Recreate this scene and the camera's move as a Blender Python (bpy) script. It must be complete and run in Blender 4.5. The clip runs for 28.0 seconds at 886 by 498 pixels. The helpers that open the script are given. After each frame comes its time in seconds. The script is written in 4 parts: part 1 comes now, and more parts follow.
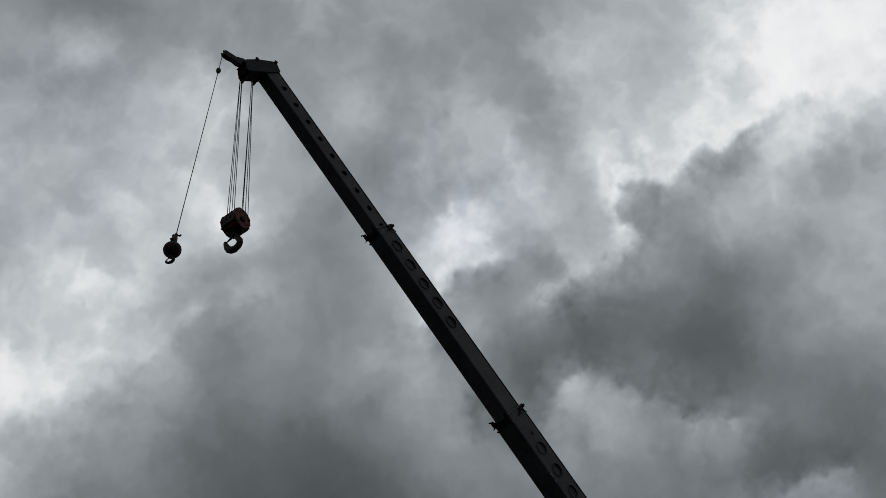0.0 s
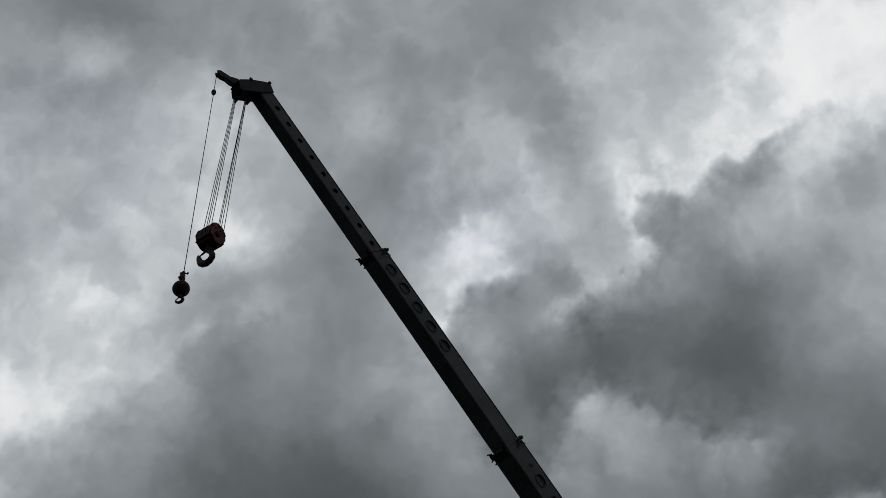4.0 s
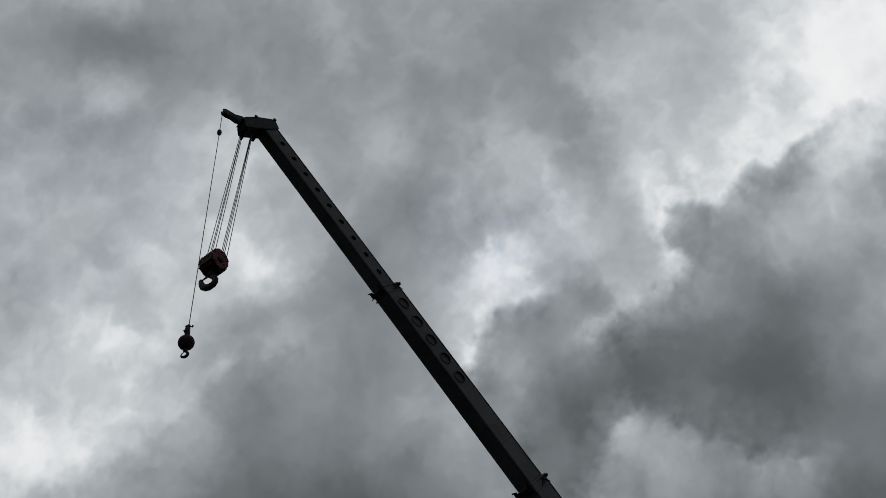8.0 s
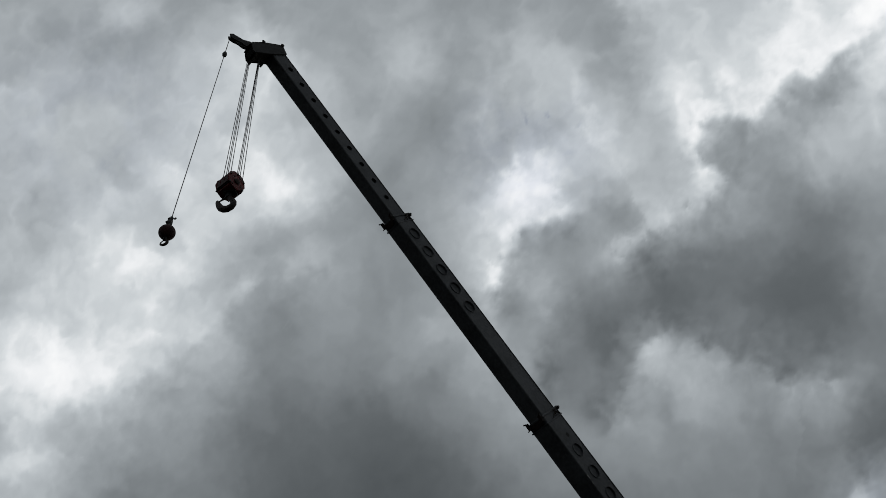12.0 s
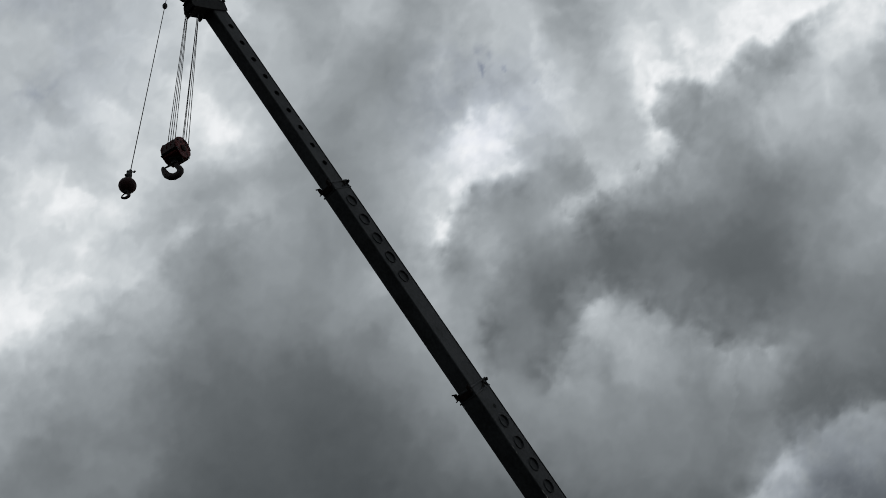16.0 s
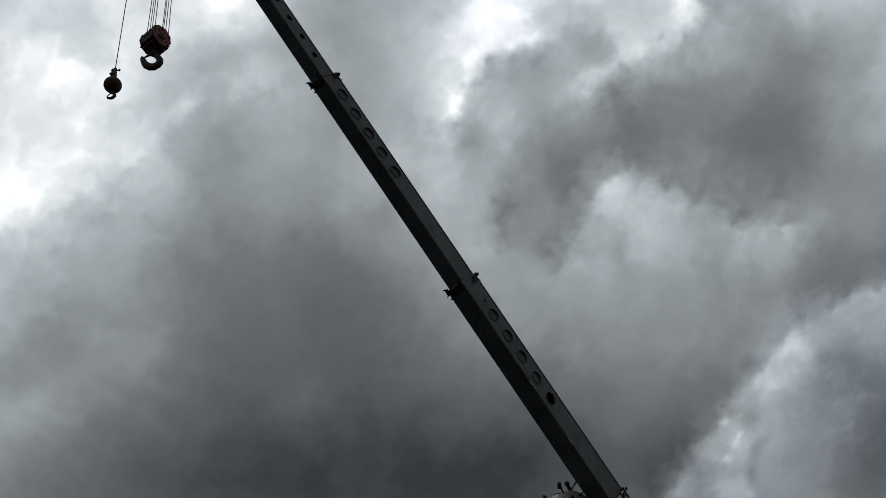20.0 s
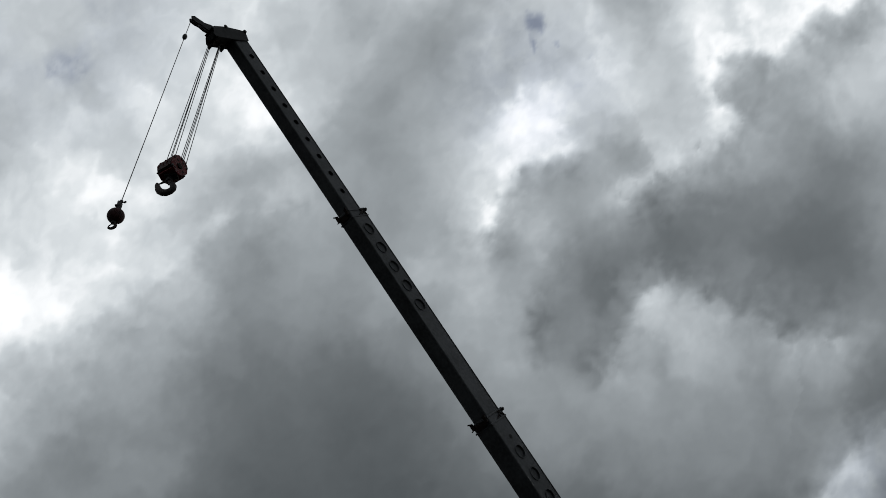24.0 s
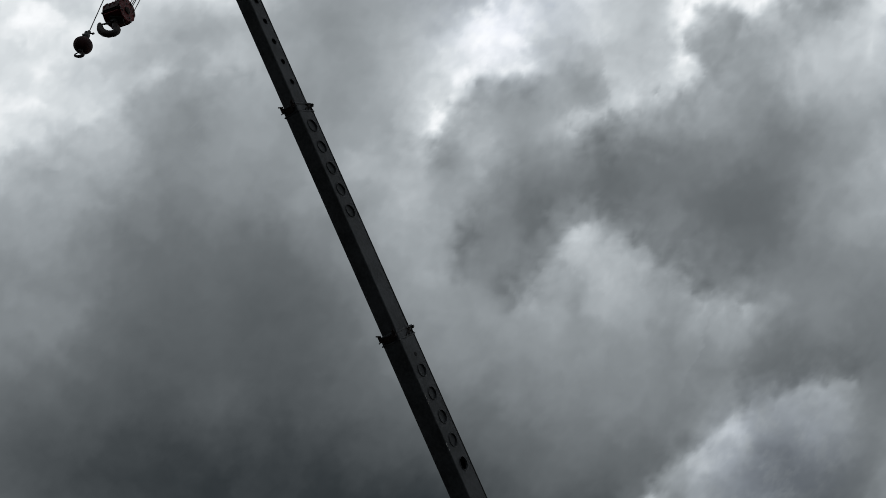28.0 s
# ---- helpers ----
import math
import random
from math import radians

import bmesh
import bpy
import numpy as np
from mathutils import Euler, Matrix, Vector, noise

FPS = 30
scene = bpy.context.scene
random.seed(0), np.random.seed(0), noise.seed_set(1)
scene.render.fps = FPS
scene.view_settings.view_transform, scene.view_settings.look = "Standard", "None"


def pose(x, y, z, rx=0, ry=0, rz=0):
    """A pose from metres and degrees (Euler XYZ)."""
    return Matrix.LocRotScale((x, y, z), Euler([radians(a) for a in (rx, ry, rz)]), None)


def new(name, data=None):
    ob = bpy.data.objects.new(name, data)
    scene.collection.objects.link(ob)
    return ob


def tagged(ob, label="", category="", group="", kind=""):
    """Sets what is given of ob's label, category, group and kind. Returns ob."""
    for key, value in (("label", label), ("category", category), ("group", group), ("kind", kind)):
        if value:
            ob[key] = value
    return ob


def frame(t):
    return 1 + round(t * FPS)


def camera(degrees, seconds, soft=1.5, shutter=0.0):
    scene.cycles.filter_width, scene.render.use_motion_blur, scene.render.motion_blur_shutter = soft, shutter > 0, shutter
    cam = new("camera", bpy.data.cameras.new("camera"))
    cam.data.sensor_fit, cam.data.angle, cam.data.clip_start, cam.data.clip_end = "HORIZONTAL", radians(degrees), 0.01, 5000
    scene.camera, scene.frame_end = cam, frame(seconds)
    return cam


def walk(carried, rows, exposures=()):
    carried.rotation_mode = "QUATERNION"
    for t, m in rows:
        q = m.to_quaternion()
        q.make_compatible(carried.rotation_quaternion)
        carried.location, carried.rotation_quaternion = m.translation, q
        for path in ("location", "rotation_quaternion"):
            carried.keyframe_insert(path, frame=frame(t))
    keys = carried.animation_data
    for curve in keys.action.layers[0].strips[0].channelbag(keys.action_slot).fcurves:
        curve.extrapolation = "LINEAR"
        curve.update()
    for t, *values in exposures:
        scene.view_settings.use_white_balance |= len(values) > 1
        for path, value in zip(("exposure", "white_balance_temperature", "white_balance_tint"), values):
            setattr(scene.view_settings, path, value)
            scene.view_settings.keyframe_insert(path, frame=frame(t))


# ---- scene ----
# Camera: standing on the ground, hand-held, looking up at the boom (seconds and the three turns in degrees)
cam = camera(56.0, 28.0, soft=0.85)
EYE = (0.0, 0.0, 1.6)
PATH = [
    (0, 136.57, 6.05, 7.32), (0.5, 137.33, 6.03, 7.72), (1, 137.98, 6, 7.8), (1.5, 138.56, 5.77, 7.72), (2, 138.67, 5.53, 7.59),
    (2.5, 139.04, 5.38, 7.7), (4.5, 139.13, 5.99, 6.87), (5, 138.76, 6.34, 6.37), (5.5, 138.92, 6.44, 6.38), (6, 139.12, 6.26, 7.02),
    (6.5, 139.19, 5.72, 7.98), (7, 140.8, 5.41, 9.23), (7.5, 141.88, 6.14, 9.38), (8, 142.5, 6.01, 9.95), (8.5, 143.25, 5.37, 10.15),
    (9, 143.61, 5.41, 10.55), (9.5, 144.03, 5.31, 11.52), (10, 143.79, 4.9, 12.44), (10.5, 142.94, 4.99, 12.1), (11, 141.47, 5.12, 11.41),
    (11.5, 139.8, 4.94, 11.01), (12, 138.43, 4.92, 10.55), (12.5, 138.37, 4.86, 10.21), (14.5, 140.64, 5.24, 8.77), (15, 140.55, 5.28, 8.64),
    (15.5, 139.18, 5.64, 7.72), (16, 135.88, 6.41, 5.67), (16.5, 133.34, 6.52, 3.77), (17, 131.56, 6.35, 2.68), (17.5, 130.69, 6.08, 1.98),
    (18, 131.56, 6.47, 2.65), (18.5, 132.83, 6.78, 5.55), (19, 132.27, 6.9, 6.47), (19.5, 129.86, 6.56, 5.71), (20, 128.67, 6.5, 4.99),
    (20.5, 128.43, 5.51, 3.05), (22.5, 131.66, 4.16, 2.98), (23, 135.08, 5.22, 4.75), (23.5, 136.9, 5.21, 5.85), (24, 137.9, 5.31, 6.18),
    (24.5, 138.24, 5.37, 6.14), (25, 137.97, 5.11, 5.64), (25.5, 137.85, 5.02, 4.93), (26, 137.94, 4.99, 4.61), (26.5, 137.87, 4.88, 5.01),
    (27, 137.36, 4.34, 3.48), (27.5, 135.41, 3.66, -0.12), (28, 131.59, 1.1, -4.53),
]
EXPOSURES = [(0, -0.15), (5, -0.2), (6.5, -0.14), (8, -0.15), (10, -0.13), (11, -0.1), (12, 0.03), (15, 0.0), (17, 0.22), (18, 0.42), (20, 0.35), (23, 0.3), (25, 0.21), (28, 0.2)]
walk(cam, [(t, pose(*EYE, rx, ry, rz)) for t, rx, ry, rz in PATH], EXPOSURES)

# World: pale overcast daylight below and beyond the cloud deck
world = bpy.data.worlds.new("world")
scene.world = world
world.use_nodes = True
wn = world.node_tree.nodes
sky = wn.new("ShaderNodeTexSky")
sky.sky_type = "NISHITA"
sky.sun_disc = False
sky.sun_elevation = radians(48)
sky.sun_rotation = radians(35)
sky.air_density, sky.dust_density = 1.5, 4.0
wn["Background"].inputs["Strength"].default_value = 0.05
world.node_tree.links.new(sky.outputs["Color"], wn["Background"].inputs["Color"])


# ---- materials ----
def material(name):
    m = bpy.data.materials.new(name)
    m.use_nodes = True
    return m, m.node_tree.nodes, m.node_tree.links, m.node_tree.nodes["Principled BSDF"]


def worn(name, low, high, rough=0.5, metal=0.0, grain=14.0, stain=1.6, relief=0.06, rust=None, rust_from=0.62):
    """A painted or bare surface: two colours mixed by stains and grain, a rough relief, and rust where the stains are strongest."""
    m, n, l, b = material(name)
    tc = n.new("ShaderNodeTexCoord")
    big = n.new("ShaderNodeTexNoise")
    big.inputs["Scale"].default_value, big.inputs["Detail"].default_value = stain, 6
    fine = n.new("ShaderNodeTexNoise")
    fine.inputs["Scale"].default_value, fine.inputs["Detail"].default_value = grain, 8
    mixer = n.new("ShaderNodeMix")
    mixer.data_type = "FLOAT"
    mixer.inputs[0].default_value = 0.4
    for t in (big, fine):
        l.new(tc.outputs["Object"], t.inputs["Vector"])
    l.new(big.outputs["Fac"], mixer.inputs[2])
    l.new(fine.outputs["Fac"], mixer.inputs[3])
    ramp = n.new("ShaderNodeValToRGB")
    e = ramp.color_ramp.elements
    e[0].position, e[0].color = 0.38, (*low, 1)
    e[1].position, e[1].color = 0.6, (*high, 1)
    if rust:
        r = e.new(rust_from)
        r.color = (*high, 1)
        r = e.new(min(0.99, rust_from + 0.05))
        r.color = (*rust, 1)
    l.new(mixer.outputs[0], ramp.inputs["Fac"])
    l.new(ramp.outputs["Color"], b.inputs["Base Color"])
    rr = n.new("ShaderNodeMapRange")
    rr.inputs["To Min"].default_value, rr.inputs["To Max"].default_value = rough - 0.12, min(1.0, rough + 0.15)
    l.new(fine.outputs["Fac"], rr.inputs["Value"])
    l.new(rr.outputs["Result"], b.inputs["Roughness"])
    bump = n.new("ShaderNodeBump")
    bump.inputs["Strength"].default_value, bump.inputs["Distance"].default_value = relief, 0.02
    l.new(mixer.outputs[0], bump.inputs["Height"])
    l.new(bump.outputs["Normal"], b.inputs["Normal"])
    b.inputs["Metallic"].default_value = metal
    b.inputs["Specular IOR Level"].default_value = 0.22
    return m


BOOM = worn("boom_paint", (0.036, 0.038, 0.042), (0.078, 0.082, 0.090), 0.62, stain=1.3, rust=(0.07, 0.045, 0.03), rust_from=0.66)
BARE = worn("scuffed_edge", (0.35, 0.34, 0.32), (0.6, 0.6, 0.58), 0.5)
HEADP = worn("grimy_head_paint", (0.004, 0.004, 0.005), (0.017, 0.018, 0.019), 0.7, stain=5.0)
STEEL = worn("dark_greased_steel", (0.010, 0.010, 0.011), (0.026, 0.024, 0.023), 0.55, 0.1)
ROPE = worn("wire_rope", (0.02, 0.02, 0.022), (0.055, 0.053, 0.05), 0.6, 0.2, grain=60)
RED = worn("faded_red_paint", (0.06, 0.004, 0.005), (0.13, 0.010, 0.012), 0.6, stain=4.0, relief=0.12, rust=(0.05, 0.02, 0.016), rust_from=0.68)
HOOK = worn("forged_hook", (0.018, 0.012, 0.012), (0.045, 0.030, 0.028), 0.65, 0.0, stain=5.0)
RUST = worn("rusted_cast_iron", (0.026, 0.012, 0.013), (0.062, 0.025, 0.026), 0.75, stain=6.0, relief=0.15)
CREAM = worn("cream_crane_paint", (0.2, 0.18, 0.14), (0.6, 0.58, 0.49), 0.5, stain=5.0, rust=(0.12, 0.07, 0.05), rust_from=0.63)
RUSTY = worn("rust_stained_steel", (0.011, 0.008, 0.007), (0.03, 0.019, 0.016), 0.8, stain=7.0, relief=0.12)
# darker copy of the red paint: the shade on the block's front is in its colour
SHADED_RED = worn("shaded_red_paint", (0.014, 0.004, 0.004), (0.04, 0.009, 0.009), 0.7, stain=5.0, relief=0.12)
# tyre rubber, and the painted dark of the small holes
RUBBER = worn("black_rubber_and_hole_dark", (0.012, 0.012, 0.012), (0.03, 0.03, 0.03), 0.85)
ASPHALT = worn("asphalt", (0.018, 0.018, 0.019), (0.042, 0.041, 0.04), 0.95, grain=40.0, stain=0.12, relief=0.3)


# ---- small tools ----
def part(name, bm, mat, parent=None, label="", m=None, smooth=False):
    me = bpy.data.meshes.new(name)
    bmesh.ops.recalc_face_normals(bm, faces=bm.faces)
    bm.to_mesh(me)
    bm.free()
    me.materials.append(mat)
    if smooth:
        me.polygons.foreach_set("use_smooth", [True] * len(me.polygons))
    ob = new(name, me)
    ob.parent = parent
    if m is not None:
        ob.matrix_basis = m
    return tagged(ob, label=label) if label else ob


def thing(name, m, label, category, group="", kind=""):
    ob = new(name)
    ob.empty_display_size = 0.3
    ob.matrix_basis = m
    return tagged(ob, label, category, group, kind)


def box(bm, x0, x1, y0, y1, z0, z1, bevel=0.0):
    t = bmesh.new()
    bmesh.ops.create_cube(t, size=1.0, matrix=Matrix.Translation(((x0 + x1) / 2, (y0 + y1) / 2, (z0 + z1) / 2)) @ Matrix.Diagonal((x1 - x0, y1 - y0, z1 - z0, 1)))
    if bevel:
        bmesh.ops.bevel(t, geom=list(t.edges), offset=bevel, segments=2, profile=0.5, affect="EDGES")
    add(bm, t)
    return bm


def add(bm, t, m=None):
    """Join the bmesh t into bm."""
    if m is not None:
        bmesh.ops.transform(t, matrix=m, verts=t.verts)
    me = bpy.data.meshes.new("joined")
    t.to_mesh(me)
    t.free()
    bm.from_mesh(me)
    bpy.data.meshes.remove(me)
    return bm


def rod(bm, a, b, r, r2=None, n=12):
    """A round bar from a to b."""
    a, b = Vector(a), Vector(b)
    t = bmesh.new()
    bmesh.ops.create_cone(t, cap_ends=True, segments=n, radius1=r, radius2=r if r2 is None else r2, depth=(b - a).length)
    return add(bm, t, Matrix.Translation((a + b) / 2) @ (b - a).to_track_quat("Z", "Y").to_matrix().to_4x4())


def prism(bm, outline, x0, x1, bevel=0.0):
    """A plate of the outline (y, z) from x0 to x1."""
    t = bmesh.new()
    f = t.faces.new([t.verts.new((x0, y, z)) for y, z in outline])
    r = bmesh.ops.extrude_face_region(t, geom=[f])
    bmesh.ops.translate(t, vec=(x1 - x0, 0, 0), verts=[v for v in r["geom"] if isinstance(v, bmesh.types.BMVert)])
    if bevel:
        bmesh.ops.bevel(t, geom=list(t.edges), offset=bevel, segments=1, profile=0.5, affect="EDGES")
    return add(bm, t)


def lathe(bm, profile, n=24, m=None):
    """A turned body from (radius, z) pairs."""
    t = bmesh.new()
    rings = [[t.verts.new((r * math.cos(2 * math.pi * i / n), r * math.sin(2 * math.pi * i / n), z)) for i in range(n)] for r, z in profile]
    for a, b in zip(rings, rings[1:]):
        for i in range(n):
            t.faces.new((a[i], a[(i + 1) % n], b[(i + 1) % n], b[i]))
    t.faces.new(rings[0]), t.faces.new(rings[-1])
    return add(bm, t, m)


def sweep(bm, points, radii, n=12, flat=1.0):
    """A tapered round bar along points."""
    t = bmesh.new()
    pts = [Vector(p) for p in points]
    rings = []
    for i, p in enumerate(pts):
        way = (pts[min(i + 1, len(pts) - 1)] - pts[max(i - 1, 0)]).normalized()
        side = Vector((0, 1, 0))
        other = way.cross(side).normalized()
        rings.append([t.verts.new(p + radii[i] * (flat * side * math.cos(2 * math.pi * k / n) + other * math.sin(2 * math.pi * k / n))) for k in range(n)])
    for a, b in zip(rings, rings[1:]):
        for k in range(n):
            t.faces.new((a[k], a[(k + 1) % n], b[(k + 1) % n], b[k]))
    t.faces.new(rings[0]), t.faces.new(rings[-1])
    return add(bm, t)


# ---- the ground and the cloud deck ----
bm = bmesh.new()
bmesh.ops.create_grid(bm, x_segments=40, y_segments=40, size=4500)
tagged(part("ground", bm, ASPHALT), "dark grey asphalt yard under the crane", "ground", kind="structure")

DECK = 700.0                      # height of the cloud base before the camera
# how far the wind has carried the clouds: seconds, metres to the right and away
DRIFT = [(0, -39, 96), (2, -33, 78), (4, -24, 61), (6, -18, 45), (8, -14, 29), (10, -8, 13), (12, 0, 0), (14, 8, -11), (16, 17, -22), (18, 31, -36), (20, 43, -50),
         (22, 51, -65), (24, 57, -82), (26, 65, -95), (27, 66, -101), (28, 57, -102)]
BANKS = []


def banks(*rows):
    """Banks of cloud: across and up (hundredths, from straight ahead at 45 degrees of height), half length, half width, turn in degrees, and how much
    more (or less) light comes through than through the sheet between them."""
    BANKS.extend(rows)


CLEAR = 161
banks((-38.6, 58.3, 5.2, 3.1, 139, 17), (-52.1, 40.7, 3.1, 9.9, 38, -8), (-44.2, 40.8, 5.4, 3.1, 159, -15), (-40.3, 51.6, 9.9, 3.1, 165, -27), (-39.6,
      44.3, 4.4, 3.1, 164, 23), (-31.6, 39.9, 3.1, 5.4, 106, -20), (-28.0, 43.9, 3.1, 9.9, 56, -28), (-23.4, 51.7, 13.2, 5.0, 128, -16), (-8.2, 34.4,
      8.1, 20.0, 6, -4), (-8.1, 48.0, 3.1, 9.9, 5, 13), (6.4, 36.6, 15.3, 6.1, 165, -19), (18.4, 42.8, 6.7, 3.5, 6, -22), (23.9, 33.9, 3.4, 3.1, 8,
      15), (51.8, 36.1, 3.1, 9.9, 70, 21), (-58.0, 31.7, 17.3, 19.3, 111, 22))
banks((-53.0, 20.8, 3.1, 3.1, 140, -4), (-46.1, 13.9, 3.1, 5.0, 72, 22), (-39.8, 16.3, 3.1, 3.9, 75, -24), (-37.4, 20.3, 3.1, 3.1, 96, 26), (-25.1,
      27.7, 4.5, 13.4, 7, 40), (-24.0, 11.1, 3.1, 9.9, 110, -44), (-22.5, 23.5, 4.2, 3.2, 122, -39), (-22.0, 15.3, 3.5, 3.1, 2, 45), (-11.2, 31.5,
      3.1, 4.2, 159, -20), (-3.2, 22.8, 3.1, 3.9, 134, -40), (-2.7, 25.8, 8.4, 3.1, 138, 26), (3.6, 15.7, 4.4, 3.1, 12, -26), (6.0, 12.3, 3.1, 3.1, 1,
      30), (8.3, 19.8, 3.1, 5.1, 39, -28), (13.9, 30.9, 11.7, 19.2, 171, 10))
banks((19.8, 19.6, 9.9, 3.1, 110, -43), (24.4, 25.9, 3.5, 3.1, 99, -21), (26.0, 15.5, 4.3, 3.1, 121, 29), (30.1, 16.5, 3.1, 3.1, 82, -16), (36.2,
      30.3, 6.1, 3.4, 66, -24), (37.0, 25.8, 14.4, 9.4, 74, 24), (40.4, 14.9, 3.1, 3.1, 143, -14), (40.9, 15.1, 3.4, 3.1, 46, -14), (41.4, 15.3, 3.1,
      3.5, 133, -16), (45.5, 23.4, 3.1, 3.1, 86, -38), (46.9, 14.4, 11.2, 16.0, 68, 10), (56.0, 27.2, 3.1, 3.1, 90, -13), (56.1, 14.3, 3.4, 5.4, 95,
      -29), (60.9, 31.0, 20.0, 7.2, 33, 55), (66.8, 24.5, 20.0, 17.7, 126, 31))
banks((-60.2, -10.7, 5.0, 3.1, 79, 26), (-53.7, 1.8, 11.7, 3.7, 2, 48), (-51.4, -2.4, 7.3, 3.1, 159, 21), (-50.6, 3.7, 3.6, 3.1, 42, -23), (-40.3,
      8.4, 6.0, 3.1, 51, 18), (-40.1, 10.8, 19.2, 6.0, 33, 39), (-35.8, -2.8, 3.1, 3.7, 155, 20), (-27.7, 5.8, 5.0, 3.1, 18, 20), (-26.8, 2.1, 3.1,
      4.1, 117, -20), (-11.2, 6.2, 3.1, 9.9, 153, -22), (-9.4, 1.6, 6.1, 3.1, 166, -22), (-7.6, -9.0, 3.1, 3.1, 4, -25), (-4.5, -6.2, 6.8, 3.8, 100,
      24), (0.3, -3.2, 9.9, 3.1, 113, -22), (1.6, 2.3, 3.1, 3.6, 38, 27))
banks((5.0, 10.9, 18.8, 7.1, 33, 31), (6.4, -7.7, 4.6, 3.1, 90, 22), (7.9, 0.2, 3.1, 6.5, 33, -33), (8.8, -8.1, 9.9, 3.1, 22, -27), (15.6, 5.8, 6.9,
      3.1, 136, -33), (16.4, 5.5, 3.1, 3.1, 161, -22), (17.9, 1.4, 5.6, 3.1, 28, 44), (20.9, -10.4, 3.1, 3.1, 58, -21), (31.3, 10.3, 3.1, 3.1, 169,
      -17), (31.3, 10.3, 3.1, 3.1, 96, -20), (34.2, -6.7, 8.8, 3.1, 146, -14), (36.5, 2.4, 3.1, 3.1, 150, -24), (40.8, -0.1, 4.9, 10.6, 129, -34),
      (45.1, 8.5, 3.2, 3.1, 77, 13), (-51.7, -18.2, 10.4, 3.2, 16, -21))
banks((-30.6, -17.3, 11.1, 6.0, 96, -35), (-15.1, -18.4, 12.7, 6.5, 118, -44), (-7.5, -32.8, 3.1, 5.3, 38, 7), (6.8, -14.5, 4.1, 3.1, 108, 14), (18.8,
      -13.1, 6.7, 3.1, 127, 46), (21.0, -19.9, 16.2, 19.8, 95, -15), (33.5, -20.3, 3.1, 3.8, 135, 22), (36.5, -32.0, 4.2, 3.1, 82, 32), (38.7, -16.6,
      19.8, 7.4, 162, -27), (39.8, -24.4, 9.9, 3.1, 174, -29), (45.1, -29.8, 3.3, 3.1, 117, 13), (59.1, -14.1, 9.1, 4.9, 157, -12), (-49.6, -36.7,
      19.4, 6.1, 176, -38), (-29.0, -42.4, 20.0, 20.0, 158, -54), (-4.5, -45.0, 20.0, 9.5, 0, -42))
banks((2.9, -38.8, 7.5, 4.0, 69, -10), (9.7, -44.2, 13.8, 20.0, 88, -37), (17.8, -34.2, 9.9, 3.1, 42, 3), (22.3, -41.4, 3.1, 5.3, 135, -23), (28.6,
      -42.9, 3.1, 3.1, 68, 35), (41.3, -34.4, 3.1, 3.1, 18, -23), (45.8, -48.5, 11.9, 3.7, 65, -30), (46.8, -45.9, 19.8, 6.2, 67, -36))
RIMS = []


def rim(light, soft, *points):
    """A sharp cloud edge along points, the brighter side to the left of the way: how strong, how soft, and (across, up) pairs."""
    RIMS.append((light, soft, points))


# broad light and shade within the sheet
banks((-48, 33, 8, 4, 135, 6), (-24, 39, 8, 4, 90, 14), (-3, 30, 8, 8, 0, 7), (-42, 24, 8, 8, 0, 8), (-24, 27, 8, 4, 45, 5), (-18, 12, 8, 4, 0, -9), (9, 24, 8,
      4, 135, 8), (18, 18, 8, 8, 0, 15), (48, 21, 8, 8, 0, 13), (-57, 9, 3.5, 3.5, 0, 18), (-57, 0, 3.5, 3.5, 0, -12), (-48, -3, 8, 4, 45, -11), (-33, 9, 8, 4,
      135, 8), (-3, -9, 8, 4, 45, 10), (6, 0, 3.5, 3.5, 0, 7))
banks((9, 9, 3.5, 3.5, 0, -5), (15, 0, 3.5, 3.5, 0, -13), (18, -3, 8, 4, 0, -10), (18, 9, 3.5, 3.5, 0, 11), (24, 6, 8, 4, 0, 11), (33, -6, 8, 4, 135, -5), (39,
      9, 3.5, 3.5, 0, -6), (42, -9, 5, 5, 0, -10), (-63, -12, 5, 5, 0, 11), (-51, -12, 3.5, 3.5, 0, -5), (-42, -27, 8, 4, 0, -11), (-42, -12, 3.5, 3.5, 0, 5),
      (-36, -12, 8, 4, 0, 4), (-21, -27, 8, 4, 135, -3), (-9, -24, 3.5, 3.5, 0, 4))
banks((9, -12, 3.5, 3.5, 0, -11), (15, -18, 3.5, 3.5, 0, 7), (21, -18, 8, 4, 45, 4), (27, -21, 3.5, 3.5, 0, -6), (30, -15, 8, 4, 135, 7), (45, -27, 8, 4, 90, 11), (-18, -42, 8, 4, 0, 5), (12, -42, 5, 5, 0, -11), (27, -42, 8, 4, 135, 5), (30, -33, 8, 4, 0, -9), (36, -30, 3.5, 3.5, 0, -6), (45, -48, 8, 4, 45,
      -4))
banks((-42, 48, 8, 4, 0, -16), (-18, 39, 8, 8, 0, 4), (3, 42, 8, 4, 0, 9), (51, 33, 8, 8, 0, 10), (-42, 24, 8, 8, 0, 3), (-27, 12, 8, 4, 90, -8), (-3, 15, 8, 4,
      0, 9), (-3, 27, 8, 4, 90, -5), (24, 18, 3.5, 3.5, 0, -9), (57, 12, 8, 4, 0, -10), (-54, -6, 3.5, 3.5, 0, 6), (-48, 3, 8, 4, 0, -9), (-36, -9, 3.5, 3.5, 0,
      -4), (-3, 3, 8, 4, 135, -14), (9, -9, 8, 4, 90, 3))
